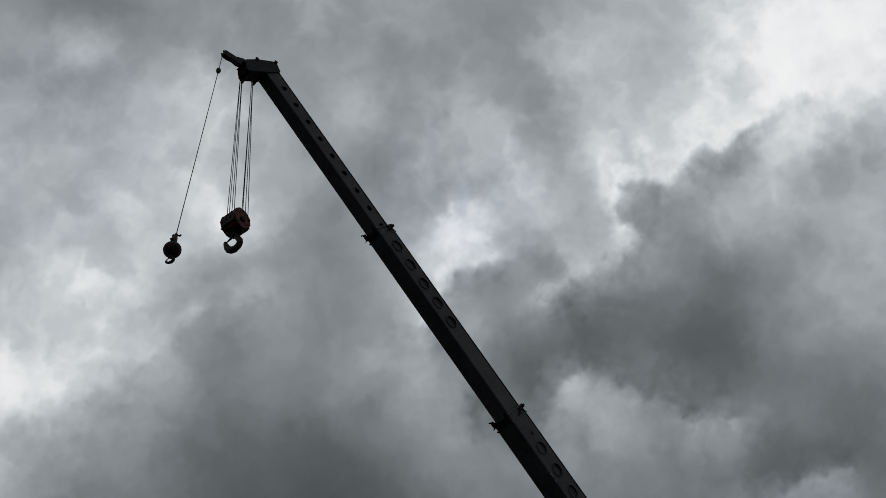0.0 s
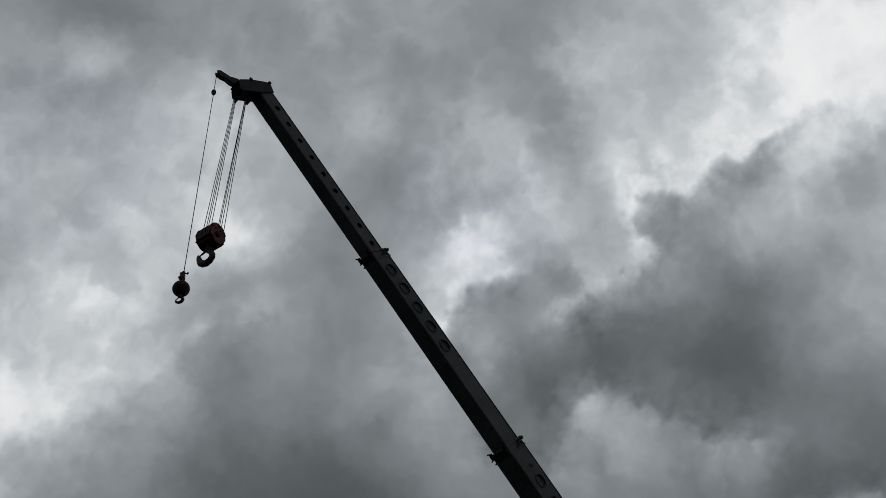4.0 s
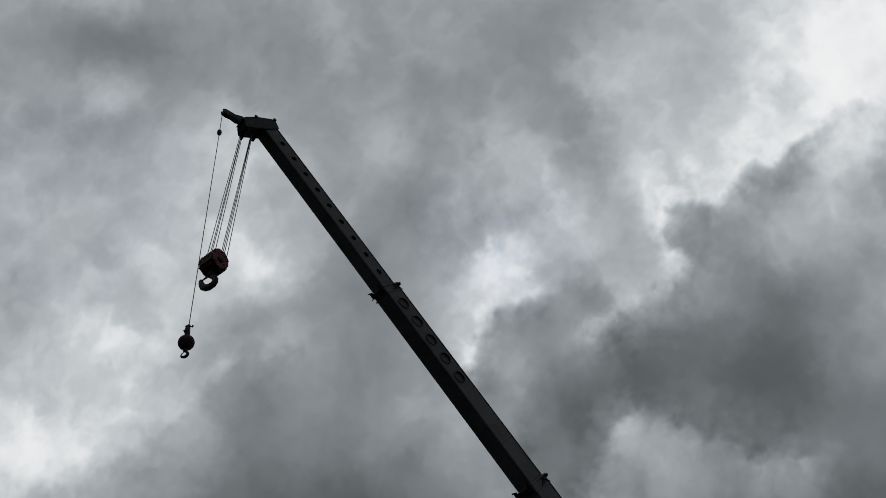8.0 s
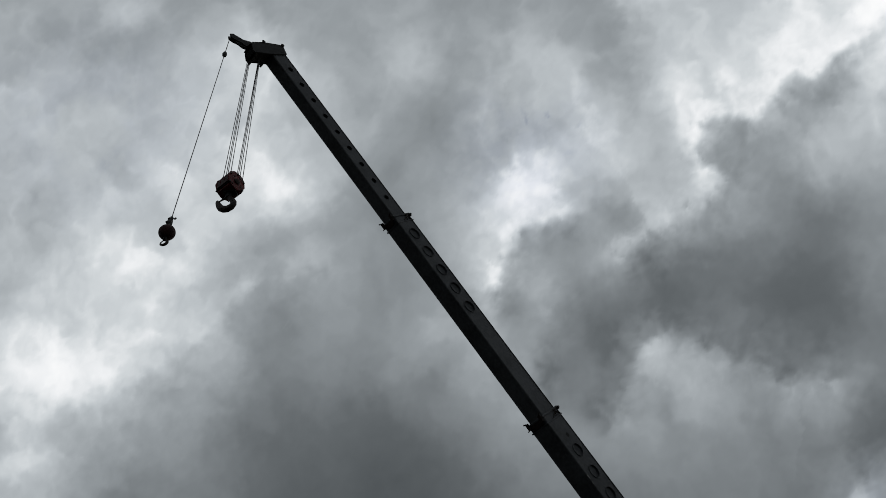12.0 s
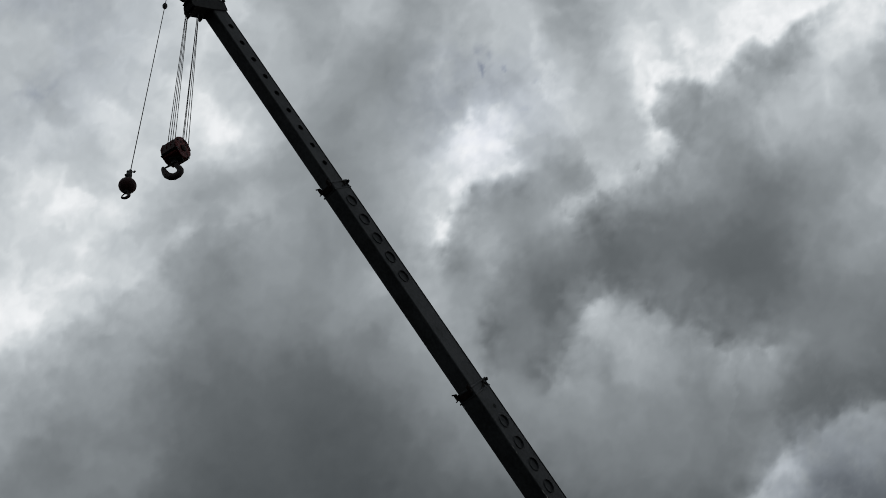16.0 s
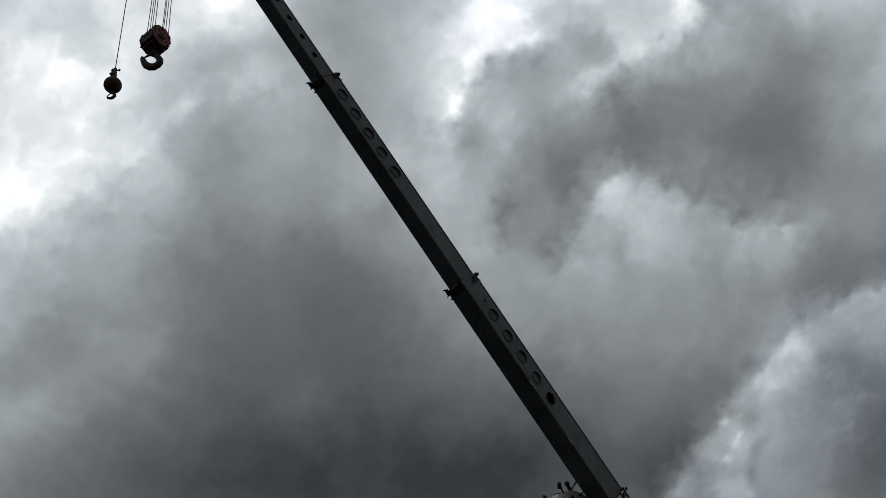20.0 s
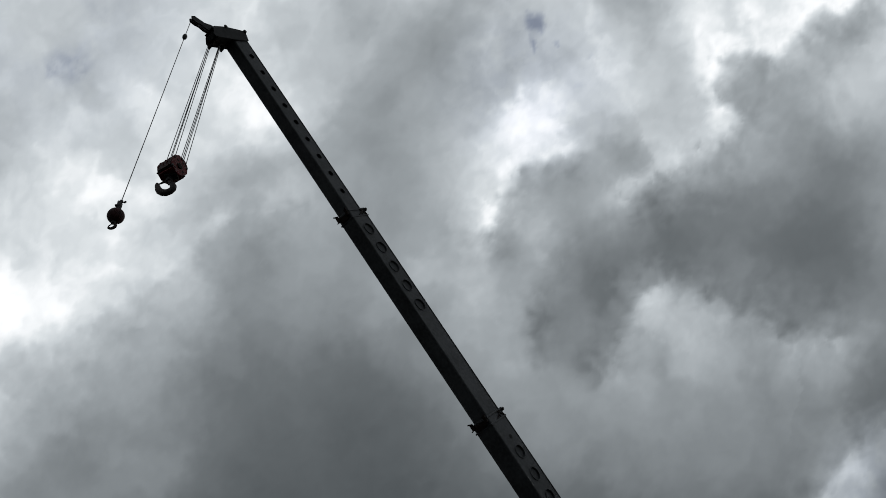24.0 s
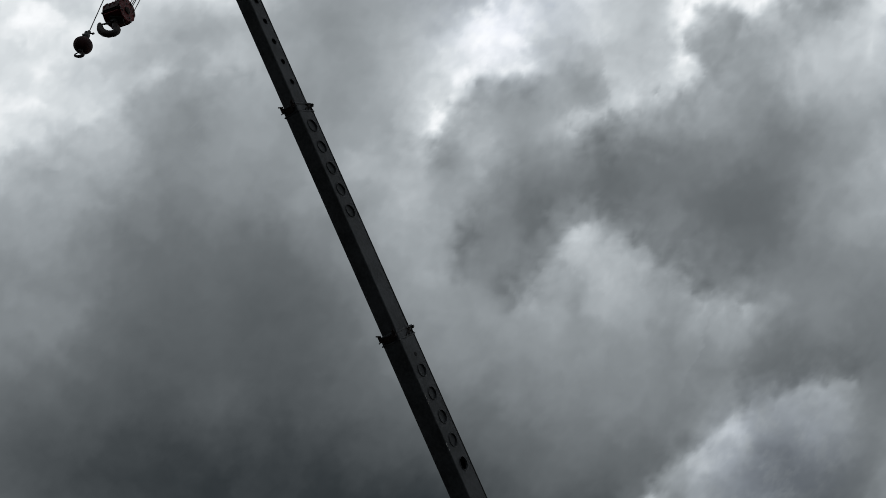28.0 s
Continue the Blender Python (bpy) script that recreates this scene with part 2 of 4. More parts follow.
banks((18, 0, 3.5, 3.5, 0, -10), (21, 9, 8, 4, 45, -8), (24, -9, 3.5, 3.5, 0, 5), (51, -6, 8, 4, 0, 7), (-48, -24, 8, 4, 135, -7), (-21, -27, 8, 8, 0, -4),
      (-15, -12, 3.5, 3.5, 0, -5), (51, -18, 3.5, 3.5, 0, -14), (-3, -33, 8, 4, 0, -4), (24, -30, 8, 8, 0, -4), (45, -30, 8, 4, 135, 5))
# small bright cores and dark rags
banks((5.1, 12, 2, 1.7, 0, 12), (4.2, 10.8, 3.2, 2.6, 40, 7), (9.3, 7.3, 1.2, 0.8, 0, 14), (12.6, 13.2, 1, 1.4, 0, 10), (16.5, -10.8, 1.9, 1.7, 0, 12), (24.6, -13.3, 0.8, 0.7, 0, 10),
      (-54.9, 0.5, 3.4, 2.7, 0, 14), (-30.8, 5.8, 1.5, 0.6, 35, 16), (-22, 9, 1.4, 1.7, 0, 14), (-37.5, 4.3, 1.2, 1.7, 0, 14), (-59.6, 10, 1.4, 0.8, 0, 14),
      (-62.6, -10, 2.7, 2, 0, 14), (-38.8, 42.3, 1.7, 1, 0, 14), (-9.3, -3.2, 1.4, 1, 0, 10), (-23.8, 16.8, 2.7, 1, 0, 12))
banks((36.5, -31.1, 1.4, 1, 0, 26), (33.8, -35.8, 2.6, 1.3, 0, 28), (27.1, -40, 0.6, 0.5, 0, 34), (28.4, -42.6, 0.5, 0.4, 0, 34), (27, -44.4, 1, 0.7, 0, 38),
      (21.4, -46.7, 1, 1.1, 0, 24), (28.7, -48.5, 1.8, 1.4, 0, 30), (45.7, -27.8, 1.7, 0.8, 0, 14), (-54, -25.8, 3.1, 1.7, 0, 14), (-22.1, -28.7, 2, 1.7, 0, 10),
      (-45.4, -17.6, 1.7, 1.4, 0, 8), (2.1, 9.1, 2, 2, 0, 14), (1.2, 6.4, 4.2, 1.5, 68, 12), (-0.9, 2.9, 1, 1, 0, 16), (11.8, 1.1, 2.7, 0.8, 20, 10), (-46, 20.3, 1.1, 1, 0, 14))
banks((16.6, 9.7, 3.4, 0.8, 30, -12), (7.2, 17.1, 2.4, 1.2, 0, -14), (16.1, -19.1, 1, 1.4, 0, -12), (30.2, -40.1, 0.8, 1.4, -20, -26), (31.5, -43.7, 0.7, 1.2, -20, -26),
      (30.8, -46.7, 0.8, 1.2, 20, -26), (28.3, -38.3, 0.7, 0.4, 0, -18), (8.2, -15.1, 1.4, 1.7, 0, -14), (16, -17, 0.8, 1.7, 0, -12))
# the low rain cloud
banks((-38.7, -37.8, 20, 8, 0, -6), (-7.6, -42.4, 14, 7, 0, -4))
# crook and head of the dark cloud, its shoulder, under edge and the column that hangs from it
rim(37, 1.15, (15.1, 0.7), (18.6, 3.1), (21.9, 4.1), (25.1, 5.2), (27.7, 6.4), (28.8, 8.2), (27.5, 9.4), (26.0, 10.2), (26.1, 12.5), (27.6, 14.6), (30.2, 15.3),
    (32.9, 13.7), (35.3, 14.6), (36.9, 16.3), (38.8, 17.8), (40.9, 16.9), (43.2, 18.5), (45.9, 20.2), (49.3, 22.1), (53.6, 23.6))
rim(34, 1.15, (-1.3, -1.8), (0.5, 2.0), (2.2, 5.2), (5.0, 6.7), (7.3, 6.5), (9.7, 6.3))
rim(25, 1.6, (36.1, -17.7), (32.8, -17.8), (29.5, -16.4), (27.1, -14.1), (23.6, -11.8), (20.7, -9.9), (17.6, -8.3), (15.7, -8.5), (14.4, -10.4), (12.3, -14.0),
    (10.0, -18.0))
rim(18, 1.4, (2.4, -15.6), (2.4, -10.8), (3.3, -7.6), (5.0, -4.5), (7.0, -1.5))
# the grey cloud behind the hooks, the thin sheets overhead, and the far edge of the rain cloud
rim(16, 1.6, (-61.0, -5.0), (-50.7, -4.6), (-44.5, -2.2), (-38.3, 0.1), (-34.0, 2.1), (-32.6, 4.6), (-30.1, 6.0), (-25.8, 5.7), (-21.4, 6.8))
rim(12, 2.2, (7.4, 30.5), (5.4, 25.9), (5.2, 21.1), (6.4, 16.6), (3.7, 11.6))
rim(16, 2.4, (20.6, 32.6), (20.8, 26.9), (21.5, 20.4), (23.7, 14.4), (25.9, 9.1))
rim(20, 1.3, (49.1, -25.7), (43.1, -26.5), (38.3, -28.0), (35.1, -30.7), (31.6, -34.1), (28.3, -37.2), (26.0, -39.6), (23.6, -42.9), (20.7, -45.3), (19.2, -48.9))
rim(9, 2.5, (-51.9, -15.2), (-46.4, -10.7), (-38.7, -7.9), (-31.9, -3.0))
rim(12, 1.5, (49.8, 19.3), (47.9, 18.3), (46.2, 16.4), (43.0, 13.8), (40.1, 12.6), (37.6, 9.0), (36.7, 6.3))
rim(10, 1.3, (34.7, -30.7), (35.5, -24.3), (36.8, -19.2), (39.8, -17.2))
# gaps where the blue shows: place, half sizes, turn, and how clear
HOLES = [(7.5, 22.2, 0.9, 1.7, -15, 75), (6.8, 19.8, 0.5, 1.2, -10, 60), (9.8, 19.6, 0.7, 0.4, 0, 40), (11.0, 14.3, 0.8, 0.35, 0, 24), (13.5, 17.8, 0.4, 0.5, 0, 18), (6, 15, 9, 9, 0, 20), (-46, 31, 15, 12, 0, 13),
         (-47.7, 26.1, 1.0, 1.6, 0, 50), (-45.5, 26.5, 3.0, 2.8, 0, 45), (41.5, -38.4, 9.3, 10.7, 0, 28), (30.4, -47.2, 8.6, 4.3, 0, 22)]


def lattice(x, y, seed):
    """Smooth value noise, 0 to 1."""
    rng = np.random.default_rng(seed)
    g = rng.random((128, 128))
    xi, yi = np.floor(x).astype(int), np.floor(y).astype(int)
    fx, fy = x - xi, y - yi
    fx, fy = fx * fx * fx * (fx * (fx * 6 - 15) + 10), fy * fy * fy * (fy * (fy * 6 - 15) + 10)
    a, b = g[xi % 128, yi % 128], g[(xi + 1) % 128, yi % 128]
    c, d = g[xi % 128, (yi + 1) % 128], g[(xi + 1) % 128, (yi + 1) % 128]
    return (a * (1 - fx) + b * fx) * (1 - fy) + (c * (1 - fx) + d * fx) * fy


def billow(x, y, seed, octaves=5, gain=0.5):
    """Layered noise about 0, each layer turned against the last."""
    total, amp, size = 0.0, 1.0, 0.0
    for k in range(octaves):
        total = total + amp * (lattice(x, y, seed + k) - 0.5)
        size += amp
        x, y = 1.62 * x - 1.21 * y + 7.3, 1.21 * x + 1.62 * y - 3.1
        amp *= gain
    return total / size * 2


def cloud_material(name, wisp=False):
    m, n, l, b = material(name)
    n.remove(b)
    at = n.new("ShaderNodeAttribute")
    at.attribute_name = "openness"
    tc = n.new("ShaderNodeTexCoord")
    wisps = n.new("ShaderNodeTexNoise")
    wisps.inputs["Scale"].default_value, wisps.inputs["Detail"].default_value = 0.02, 2
    l.new(tc.outputs["Object"], wisps.inputs["Vector"])
    centred = n.new("ShaderNodeMath")
    centred.operation = "MULTIPLY_ADD"
    centred.inputs[1].default_value, centred.inputs[2].default_value = 0.025, -0.0125
    l.new(wisps.outputs["Fac"], centred.inputs[0])
    both = n.new("ShaderNodeMath")
    both.operation = "ADD"
    l.new(at.outputs["Fac"], both.inputs[0])
    l.new(centred.outputs[0], both.inputs[1])
    ramp = n.new("ShaderNodeValToRGB")
    e = ramp.color_ramp.elements
    e[0].position, e[0].color = 0.0, (0.0, 0.0, 0.0, 1)
    e[1].position, e[1].color = 1.0, (1.0, 1.0, 1.0, 1)
    for p, c in ((0.2, (46, 51, 54)), (0.4, (97, 102, 105)), (0.6, (147, 153, 157)), (0.75, (185, 191, 195)), (0.83, (207, 212, 215)), (0.93, (236, 238, 240))):
        k = e.new(p)
        k.color = (*[((v / 255 + 0.055) / 1.055) ** 2.4 for v in c], 1)
    l.new(both.outputs[0], ramp.inputs["Fac"])
    gap = n.new("ShaderNodeAttribute")
    gap.attribute_name = "blue_sky"
    tint = n.new("ShaderNodeMix")
    tint.data_type, tint.blend_type = "RGBA", "MULTIPLY"
    tint.inputs[7].default_value = (0.76, 0.81, 1.04, 1)
    l.new(gap.outputs["Fac"], tint.inputs[0])
    l.new(ramp.outputs["Color"], tint.inputs[6])
    glow = n.new("ShaderNodeEmission")
    l.new(tint.outputs[2], glow.inputs["Color"])
    l.new(glow.outputs[0], n["Material Output"].inputs["Surface"])
    if wisp:
        cover = n.new("ShaderNodeAttribute")
        cover.attribute_name = "cover"
        blend = n.new("ShaderNodeMixShader")
        l.new(cover.outputs["Fac"], blend.inputs[0])
        l.new(n.new("ShaderNodeBsdfTransparent").outputs[0], blend.inputs[1])
        l.new(glow.outputs[0], blend.inputs[2])
        l.new(blend.outputs[0], n["Material Output"].inputs["Surface"])
    m.cycles.emission_sampling = "NONE"
    return m


def openness(cu, cv):
    """How much light comes through the cloud, and how much blue sky, at places across and up."""
    # edges curled by the wind at three sizes
    wu = cu + 1.5 * billow(cu / 9, cv / 9, 11, 5, 0.55) + 1.1 * billow(cu / 2.6, cv / 2.6, 31, 4, 0.6) + 0.35 * billow(cu / 0.9, cv / 0.9, 35, 2)
    wv = cv + 1.5 * billow(cu / 9, cv / 9, 21, 5, 0.55) + 1.1 * billow(cu / 2.6, cv / 2.6, 41, 4, 0.6) + 0.35 * billow(cu / 0.9, cv / 0.9, 45, 2)
    open_ = np.full(cu.shape, CLEAR / 255)
    for a, b, long, wide, turn, light in BANKS:
        c, s = math.cos(radians(turn)), math.sin(radians(turn))
        p, q = ((wu - a) * c + (wv - b) * s) / long, ((wv - b) * c - (wu - a) * s) / wide
        open_ += light / 255 * np.exp(-0.5 * (p * p + q * q))
    ru = cu + 1.0 * billow(cu / 2.1, cv / 2.1, 131, 5, 0.55)
    rv = cv + 1.0 * billow(cu / 2.1, cv / 2.1, 141, 5, 0.55)
    ragged, lining = np.zeros(cu.shape), np.zeros(cu.shape)
    for light, soft, points in RIMS:
        gaps, turns = [], []
        for (a, b), (c, d) in zip(points, points[1:]):
            k = np.clip(((ru - a) * (c - a) + (rv - b) * (d - b)) / ((c - a) ** 2 + (d - b) ** 2), 0, 1)
            gaps.append(np.hypot(ru - a - k * (c - a), rv - b - k * (d - b)))
            turns.append(((c - a) * (rv - b) - (d - b) * (ru - a)) / math.hypot(c - a, d - b))
        near = np.min(gaps, axis=0)
        # at a bend the stretch that is passed more squarely tells the side; past its ends the edge dies away
        pick = np.argmin([g - 0.02 * np.minimum(np.abs(t), 1.0) for g, t in zip(gaps, turns)], axis=0)
        turned = np.take_along_axis(np.array(turns), pick[None], 0)[0]
        past = np.where((pick == 0) | (pick == len(points) - 2), np.sqrt(np.maximum(near ** 2 - turned ** 2, 0)), 0)
        side = np.sign(turned) * np.where(past > 0, np.abs(turned), near)
        fade = np.exp(-near / 4.5 - past / 2.0)
        open_ += light / 255 * np.tanh(side / (soft + 0.5 * past)) * fade
        lining += light / 36 * np.exp(-((side - 0.75) / 0.7) ** 2) * fade * (light > 18)
        ragged = np.maximum(ragged, light / 30 * np.exp(-near / 2.6 - past / 2.0))
    blue = np.zeros(cu.shape)
    for a, b, long, wide, turn, light in HOLES:
        c, s = math.cos(radians(turn)), math.sin(radians(turn))
        p, q = ((ru - a) * c + (rv - b) * s) / long, ((rv - b) * c - (ru - a) * s) / wide
        blue = np.maximum(blue, light / 100 * np.clip(1.35 - np.hypot(p, q), 0, 1) * np.clip(0.95 + 0.9 * billow(cu / 1.5, cv / 1.5, 151, 4, 0.6), 0, 1))
    # puffs: rounded tops with sharp creases between them, stronger where the light comes through
    puffs = 1 - 2 * np.abs(billow(wu / 5.5, wv / 5.5, 61, 4, 0.45))
    thin = np.clip((open_ - 0.38) / 0.35, 0.12, 1.0)
    open_ = open_ + 0.05 * thin * (puffs - 0.75) + (0.012 + 0.032 * thin) * billow(wu / 3.2, wv / 3.2, 71, 5, 0.55)
    open_ += ragged * (0.1 * billow(wu / 2.2, wv / 2.2, 161, 3, 0.5) + 0.065 * billow(ru / 1.3, rv / 1.3, 171, 3, 0.55))   # tufts along the edges
    # thin bright linings, and ravelled scraps where the sheet is thinnest
    open_ += 0.075 * lining * np.clip(0.45 + 1.3 * billow(cu / 2.4, cv / 2.4, 201, 3, 0.5), 0, 1)
    open_ += 0.075 * np.clip((open_ - 0.7) / 0.16, 0, 1) * billow(wu / 2.8, wv / 2.8, 191, 4, 0.5)
    open_ = np.where(open_ > 0.86, 0.86 + 0.13 * np.tanh((open_ - 0.86) / 0.13), open_)
    return open_ - 0.2 * blue, blue


def hang(cu, cv):
    """The height of the cloud base against DECK: lower ahead, under the rain cloud, than overhead."""
    a, b = np.clip(cu / 30, -2, 2), np.clip(cv / 30, -1.8, 2)
    return 1 / np.clip(1 - 0.232 * b + 0.099 * a + 0.051 * b * b, 0.75, 1.5)


def sheet(name, X, Y, Z, mat, values):
    """A smooth mesh over a lattice of places, with a value of each kind at each place."""
    ny, nx = X.shape
    me = bpy.data.meshes.new(name)
    quad = np.arange(ny * nx).reshape(ny, nx)
    faces = np.stack((quad[:-1, :-1], quad[:-1, 1:], quad[1:, 1:], quad[1:, :-1]), -1).reshape(-1, 4)
    me.vertices.add(ny * nx)
    me.vertices.foreach_set("co", np.stack((X, Y, Z), -1).ravel())
    me.loops.add(faces.size)
    me.loops.foreach_set("vertex_index", faces.ravel())
    me.polygons.add(len(faces))
    me.polygons.foreach_set("loop_start", np.arange(0, faces.size, 4))
    me.polygons.foreach_set("use_smooth", np.ones(len(faces), bool))
    me.update(calc_edges=True)
    for kind, value in values.items():
        me.attributes.new(kind, "FLOAT", "POINT").data.foreach_set("value", value.ravel())
    me.materials.append(mat)
    return new(name, me)


def cloud_deck():
    """A wide sheet of cloud; its mesh is finest where it stands before the camera."""
    v = np.concatenate((np.linspace(-0.68, -0.53, 12)[:-1], np.arange(-0.53, 0.72, 0.0027), np.linspace(0.72, 0.98, 16)))
    far = DECK * (1 - v) / (1 + v)
    far = np.concatenate((far, np.linspace(far[-1], -4.4 * DECK, 30)[1:]))
    reach = np.maximum((far + DECK) * 0.70711, 0.72 * DECK)
    u = np.arange(-0.9, 0.9001, 0.0027)
    side = np.linspace(0, 1, 12)[1:]
    fine = reach[:, None] * u[None, :]
    out = 0.9 * reach[:, None] + (4.0 * DECK - 0.9 * reach[:, None]) * side[None, :]
    X = np.concatenate((-out[:, ::-1], fine, out), axis=1)
    Y = np.repeat(far[:, None], X.shape[1], axis=1)
    fwd = np.maximum((Y + DECK) * 0.70711, 0.3 * DECK)
    cu, cv = 100 * X / fwd, 100 * np.clip((DECK - Y) * 0.70711 / fwd, -1, 1.3)
    open_, blue = openness(cu, cv)
    # unseen cloud behind the camera, dimmed to darken the boom's underside
    open_ = np.maximum(open_ - 0.25 * np.clip((-0.45 * DECK - Y) / DECK, 0, 1), 0.16)
    low = hang(cu, cv)
    X, Y, Z = X * low, Y * low, DECK * (low - 1) - 8.0 * (1 - open_)
    ob = sheet("backdrop", X, Y, Z, cloud_material("cloud_underside"), {"openness": open_, "blue_sky": blue})
    return tagged(ob, "broken grey rain clouds drifting over the whole sky", "clouds", kind="structure")


def wisp(u0, v0, long, wide):
    """A thin shred of cloud under a gap in the sheet, with ragged edges."""
    cu, cv = np.meshgrid(u0 + np.linspace(-2, 2, 60) * long, v0 + np.linspace(-2, 2, 60) * wide)
    open_, blue = openness(cu, cv)
    open_ = open_ + 0.2 * blue
    away = np.hypot((cu - u0) / long, (cv - v0) / wide) + 0.5 * billow(cu / 1.8, cv / 1.8, 181, 4, 0.55)
    cover = np.clip((1.6 - away) / 0.8, 0, 0.93)
    Y = DECK * (100 - cv) / (100 + cv)
    X = cu / 100 * (Y + DECK) * 0.70711
    low = 0.97 * hang(cu, cv)
    ob = sheet("cloud_wisp", X * low, Y * low, DECK * (low - 1), cloud_material("cloud_wisp", True), {"openness": open_, "cover": cover})
    return tagged(ob, "thin shred of pale grey cloud drifting below the sheet", "cloud", kind="structure")


deck = cloud_deck()
wisps = [wisp(8.0, 22.5, 3.6, 3.2), wisp(-46.4, 27.3, 4.2, 3.8)]


# ---- the crane ----
ALONG = Vector((-0.4368, -0.5123, 0.7394)).normalized()   # up the boom
ACROSS = Vector((0.7577, -0.6526, 0.0)).normalized()      # out of the side that faces the camera
OVER = ALONG.cross(ACROSS)                                # out of the boom's upper face
FOOT = Vector((6.617, 24.199, 3.329))
BOOM_TURN = Matrix((ACROSS, OVER, ALONG)).transposed().to_4x4()
BASE = Vector((FOOT.x, FOOT.y, 0.0))
crane = thing("telescopic_crane", Matrix.Translation(BASE), "telescopic crane with a dark grey boom, raised and sliding out", "crane")
Z_BASE, Z_MID, Z_INNER, Z_TIP = 7.75, 14.25, 20.5, 26.73  # upper ends of the sections, boom fully out
STROKE = 0.59                                            # how far each section still slides out


def boom_pose(z):
    return Matrix.Translation(FOOT - BASE) @ BOOM_TURN @ Matrix.Translation((0, 0, z))


def side_plate(bm, x, y0, y1, z0, z1, holes, r, dish=0.0):
    """A boom side plate at x with round holes at the heights given; dish: the depth of the pressed rim round each."""
    t, n, way = bmesh.new(), 24, 1 if x > 0 else -1
    yc = 0.0
    cuts, half = [z0], r * 1.25
    for h in sorted(holes):
        cuts += [h - half, h + half]
    cuts.append(z1)
    for k in range(0, len(cuts), 2):
        if cuts[k + 1] - cuts[k] > 0.001:
            t.faces.new([t.verts.new((x, y, z)) for y, z in ((y0, cuts[k]), (y1, cuts[k]), (y1, cuts[k + 1]), (y0, cuts[k + 1]))])
    for h in holes:
        ring, edge = [], []
        for i in range(n):
            a = 2 * math.pi * (i + 0.5) / n
            c, s = math.cos(a), math.sin(a)
            ring.append(t.verts.new((x, yc + r * c, h + r * s)))
            k = 1 / max(c / (y1 - yc), -c / (yc - y0), abs(s) / half)
            edge.append(t.verts.new((x, yc + k * c, h + k * s)))
        corner = [t.verts.new((x, yy, zz)) for yy, zz in ((y1, h + half), (y0, h + half), (y0, h - half), (y1, h - half))]
        for i in range(n):
            j = (i + 1) % n
            a, b = edge[i].co, edge[j].co
            if abs(a.y - b.y) > 1e-6 and abs(a.z - b.z) > 1e-6:
                c = min(corner, key=lambda v: (v.co - a).length + (v.co - b).length)
                t.faces.new((ring[i], edge[i], c, edge[j], ring[j]))
            else:
                t.faces.new((ring[i], edge[i], edge[j], ring[j]))
        lip = [t.verts.new((x + way * dish, yc + (v.co.y - yc) * 0.97, h + (v.co.z - h) * 0.97)) for v in ring]
        crest = [t.verts.new((x + way * dish, yc + (v.co.y - yc) * 0.92, h + (v.co.z - h) * 0.92)) for v in ring]
        back = [t.verts.new((x - way * 0.03, yc + (v.co.y - yc) * 0.86, h + (v.co.z - h) * 0.86)) for v in ring]
        for i in range(n):
            j = (i + 1) % n
            t.faces.new((ring[i], ring[j], lip[j], lip[i]))
            t.faces.new((lip[i], lip[j], crest[j], crest[i]))
            t.faces.new((crest[i], crest[j], back[j], back[i]))
    return add(bm, t)


def pan(bm, x, y, z, r):
    """The sunk disc that closes a hole."""
    way = 1 if x > 0 else -1
    return rod(bm, (x - way * 0.034, y, z), (x - way * 0.026, y, z), r, n=24)


def section(name, size, z_low, z_top, holes, r, label, dish, mat=None):
    """A boom section of size (x0, x1, y0, y1): its origin lies at its upper end on the boom's axis."""
    mat = mat or BOOM
    x0, x1, y0, y1 = size
    bm = bmesh.new()
    c = 0.05
    t = bmesh.new()
    # upper and lower plates with rounded corners; the side plates stand between
    for y, s in ((y1, 1), (y0, -1)):
        bend = [(c * (1 - math.sin(a)), c * (1 - math.cos(a))) for a in [math.radians(18 * i) for i in range(6)]]   # in from the side, in from the face
        prof = [(x0 + i, y - s * o) for i, o in reversed(bend)] + [(x1 - i, y - s * o) for i, o in bend]
        lo = [t.verts.new((a, b, z_low)) for a, b in prof]
        hi = [t.verts.new((a, b, z_top)) for a, b in prof]
        for i in range(len(prof) - 1):
            t.faces.new((lo[i], lo[i + 1], hi[i + 1], hi[i]))
    add(bm, t)
    for x in (x1, x0):
        side_plate(bm, x, y0 + c, y1 - c, z_low, z_top, holes, r, dish=dish)
    ob = part(name, bm, mat, crane, label)
    for x, s in ((x1, 1), (x0, -1)):
        # dark colour imitates the darkened outline of the boom against bright sky
        lip = box(bmesh.new(), x - 0.01, x + 0.008, y1 - c - 0.012, y1 - c + 0.02, z_low, z_top)
        part("edge_lip", lip, mat if mat == CREAM else HEADP, ob, "" if mat == CREAM else "edge strip darkened to imitate the outline against the sky")
    return ob


def ring(bm, size, o, z0, z1):
    """A closed band round a section."""
    x0, x1, y0, y1 = size
    t = bmesh.new()
    k = 0.008
    loops = []
    for grow, z in ((-0.004, z0), (o - k, z0), (o, z0 + k), (o, z1 - k), (o - k, z1), (-0.004, z1)):
        loops.append([t.verts.new(p) for p in ((x0 - grow, y0 - grow, z), (x1 + grow, y0 - grow, z), (x1 + grow, y1 + grow, z), (x0 - grow, y1 + grow, z))])
    for a, b in zip(loops, loops[1:] + loops[:1]):
        for i in range(4):
            t.faces.new((a[i], a[(i + 1) % 4], b[(i + 1) % 4], b[i]))
    return add(bm, t)


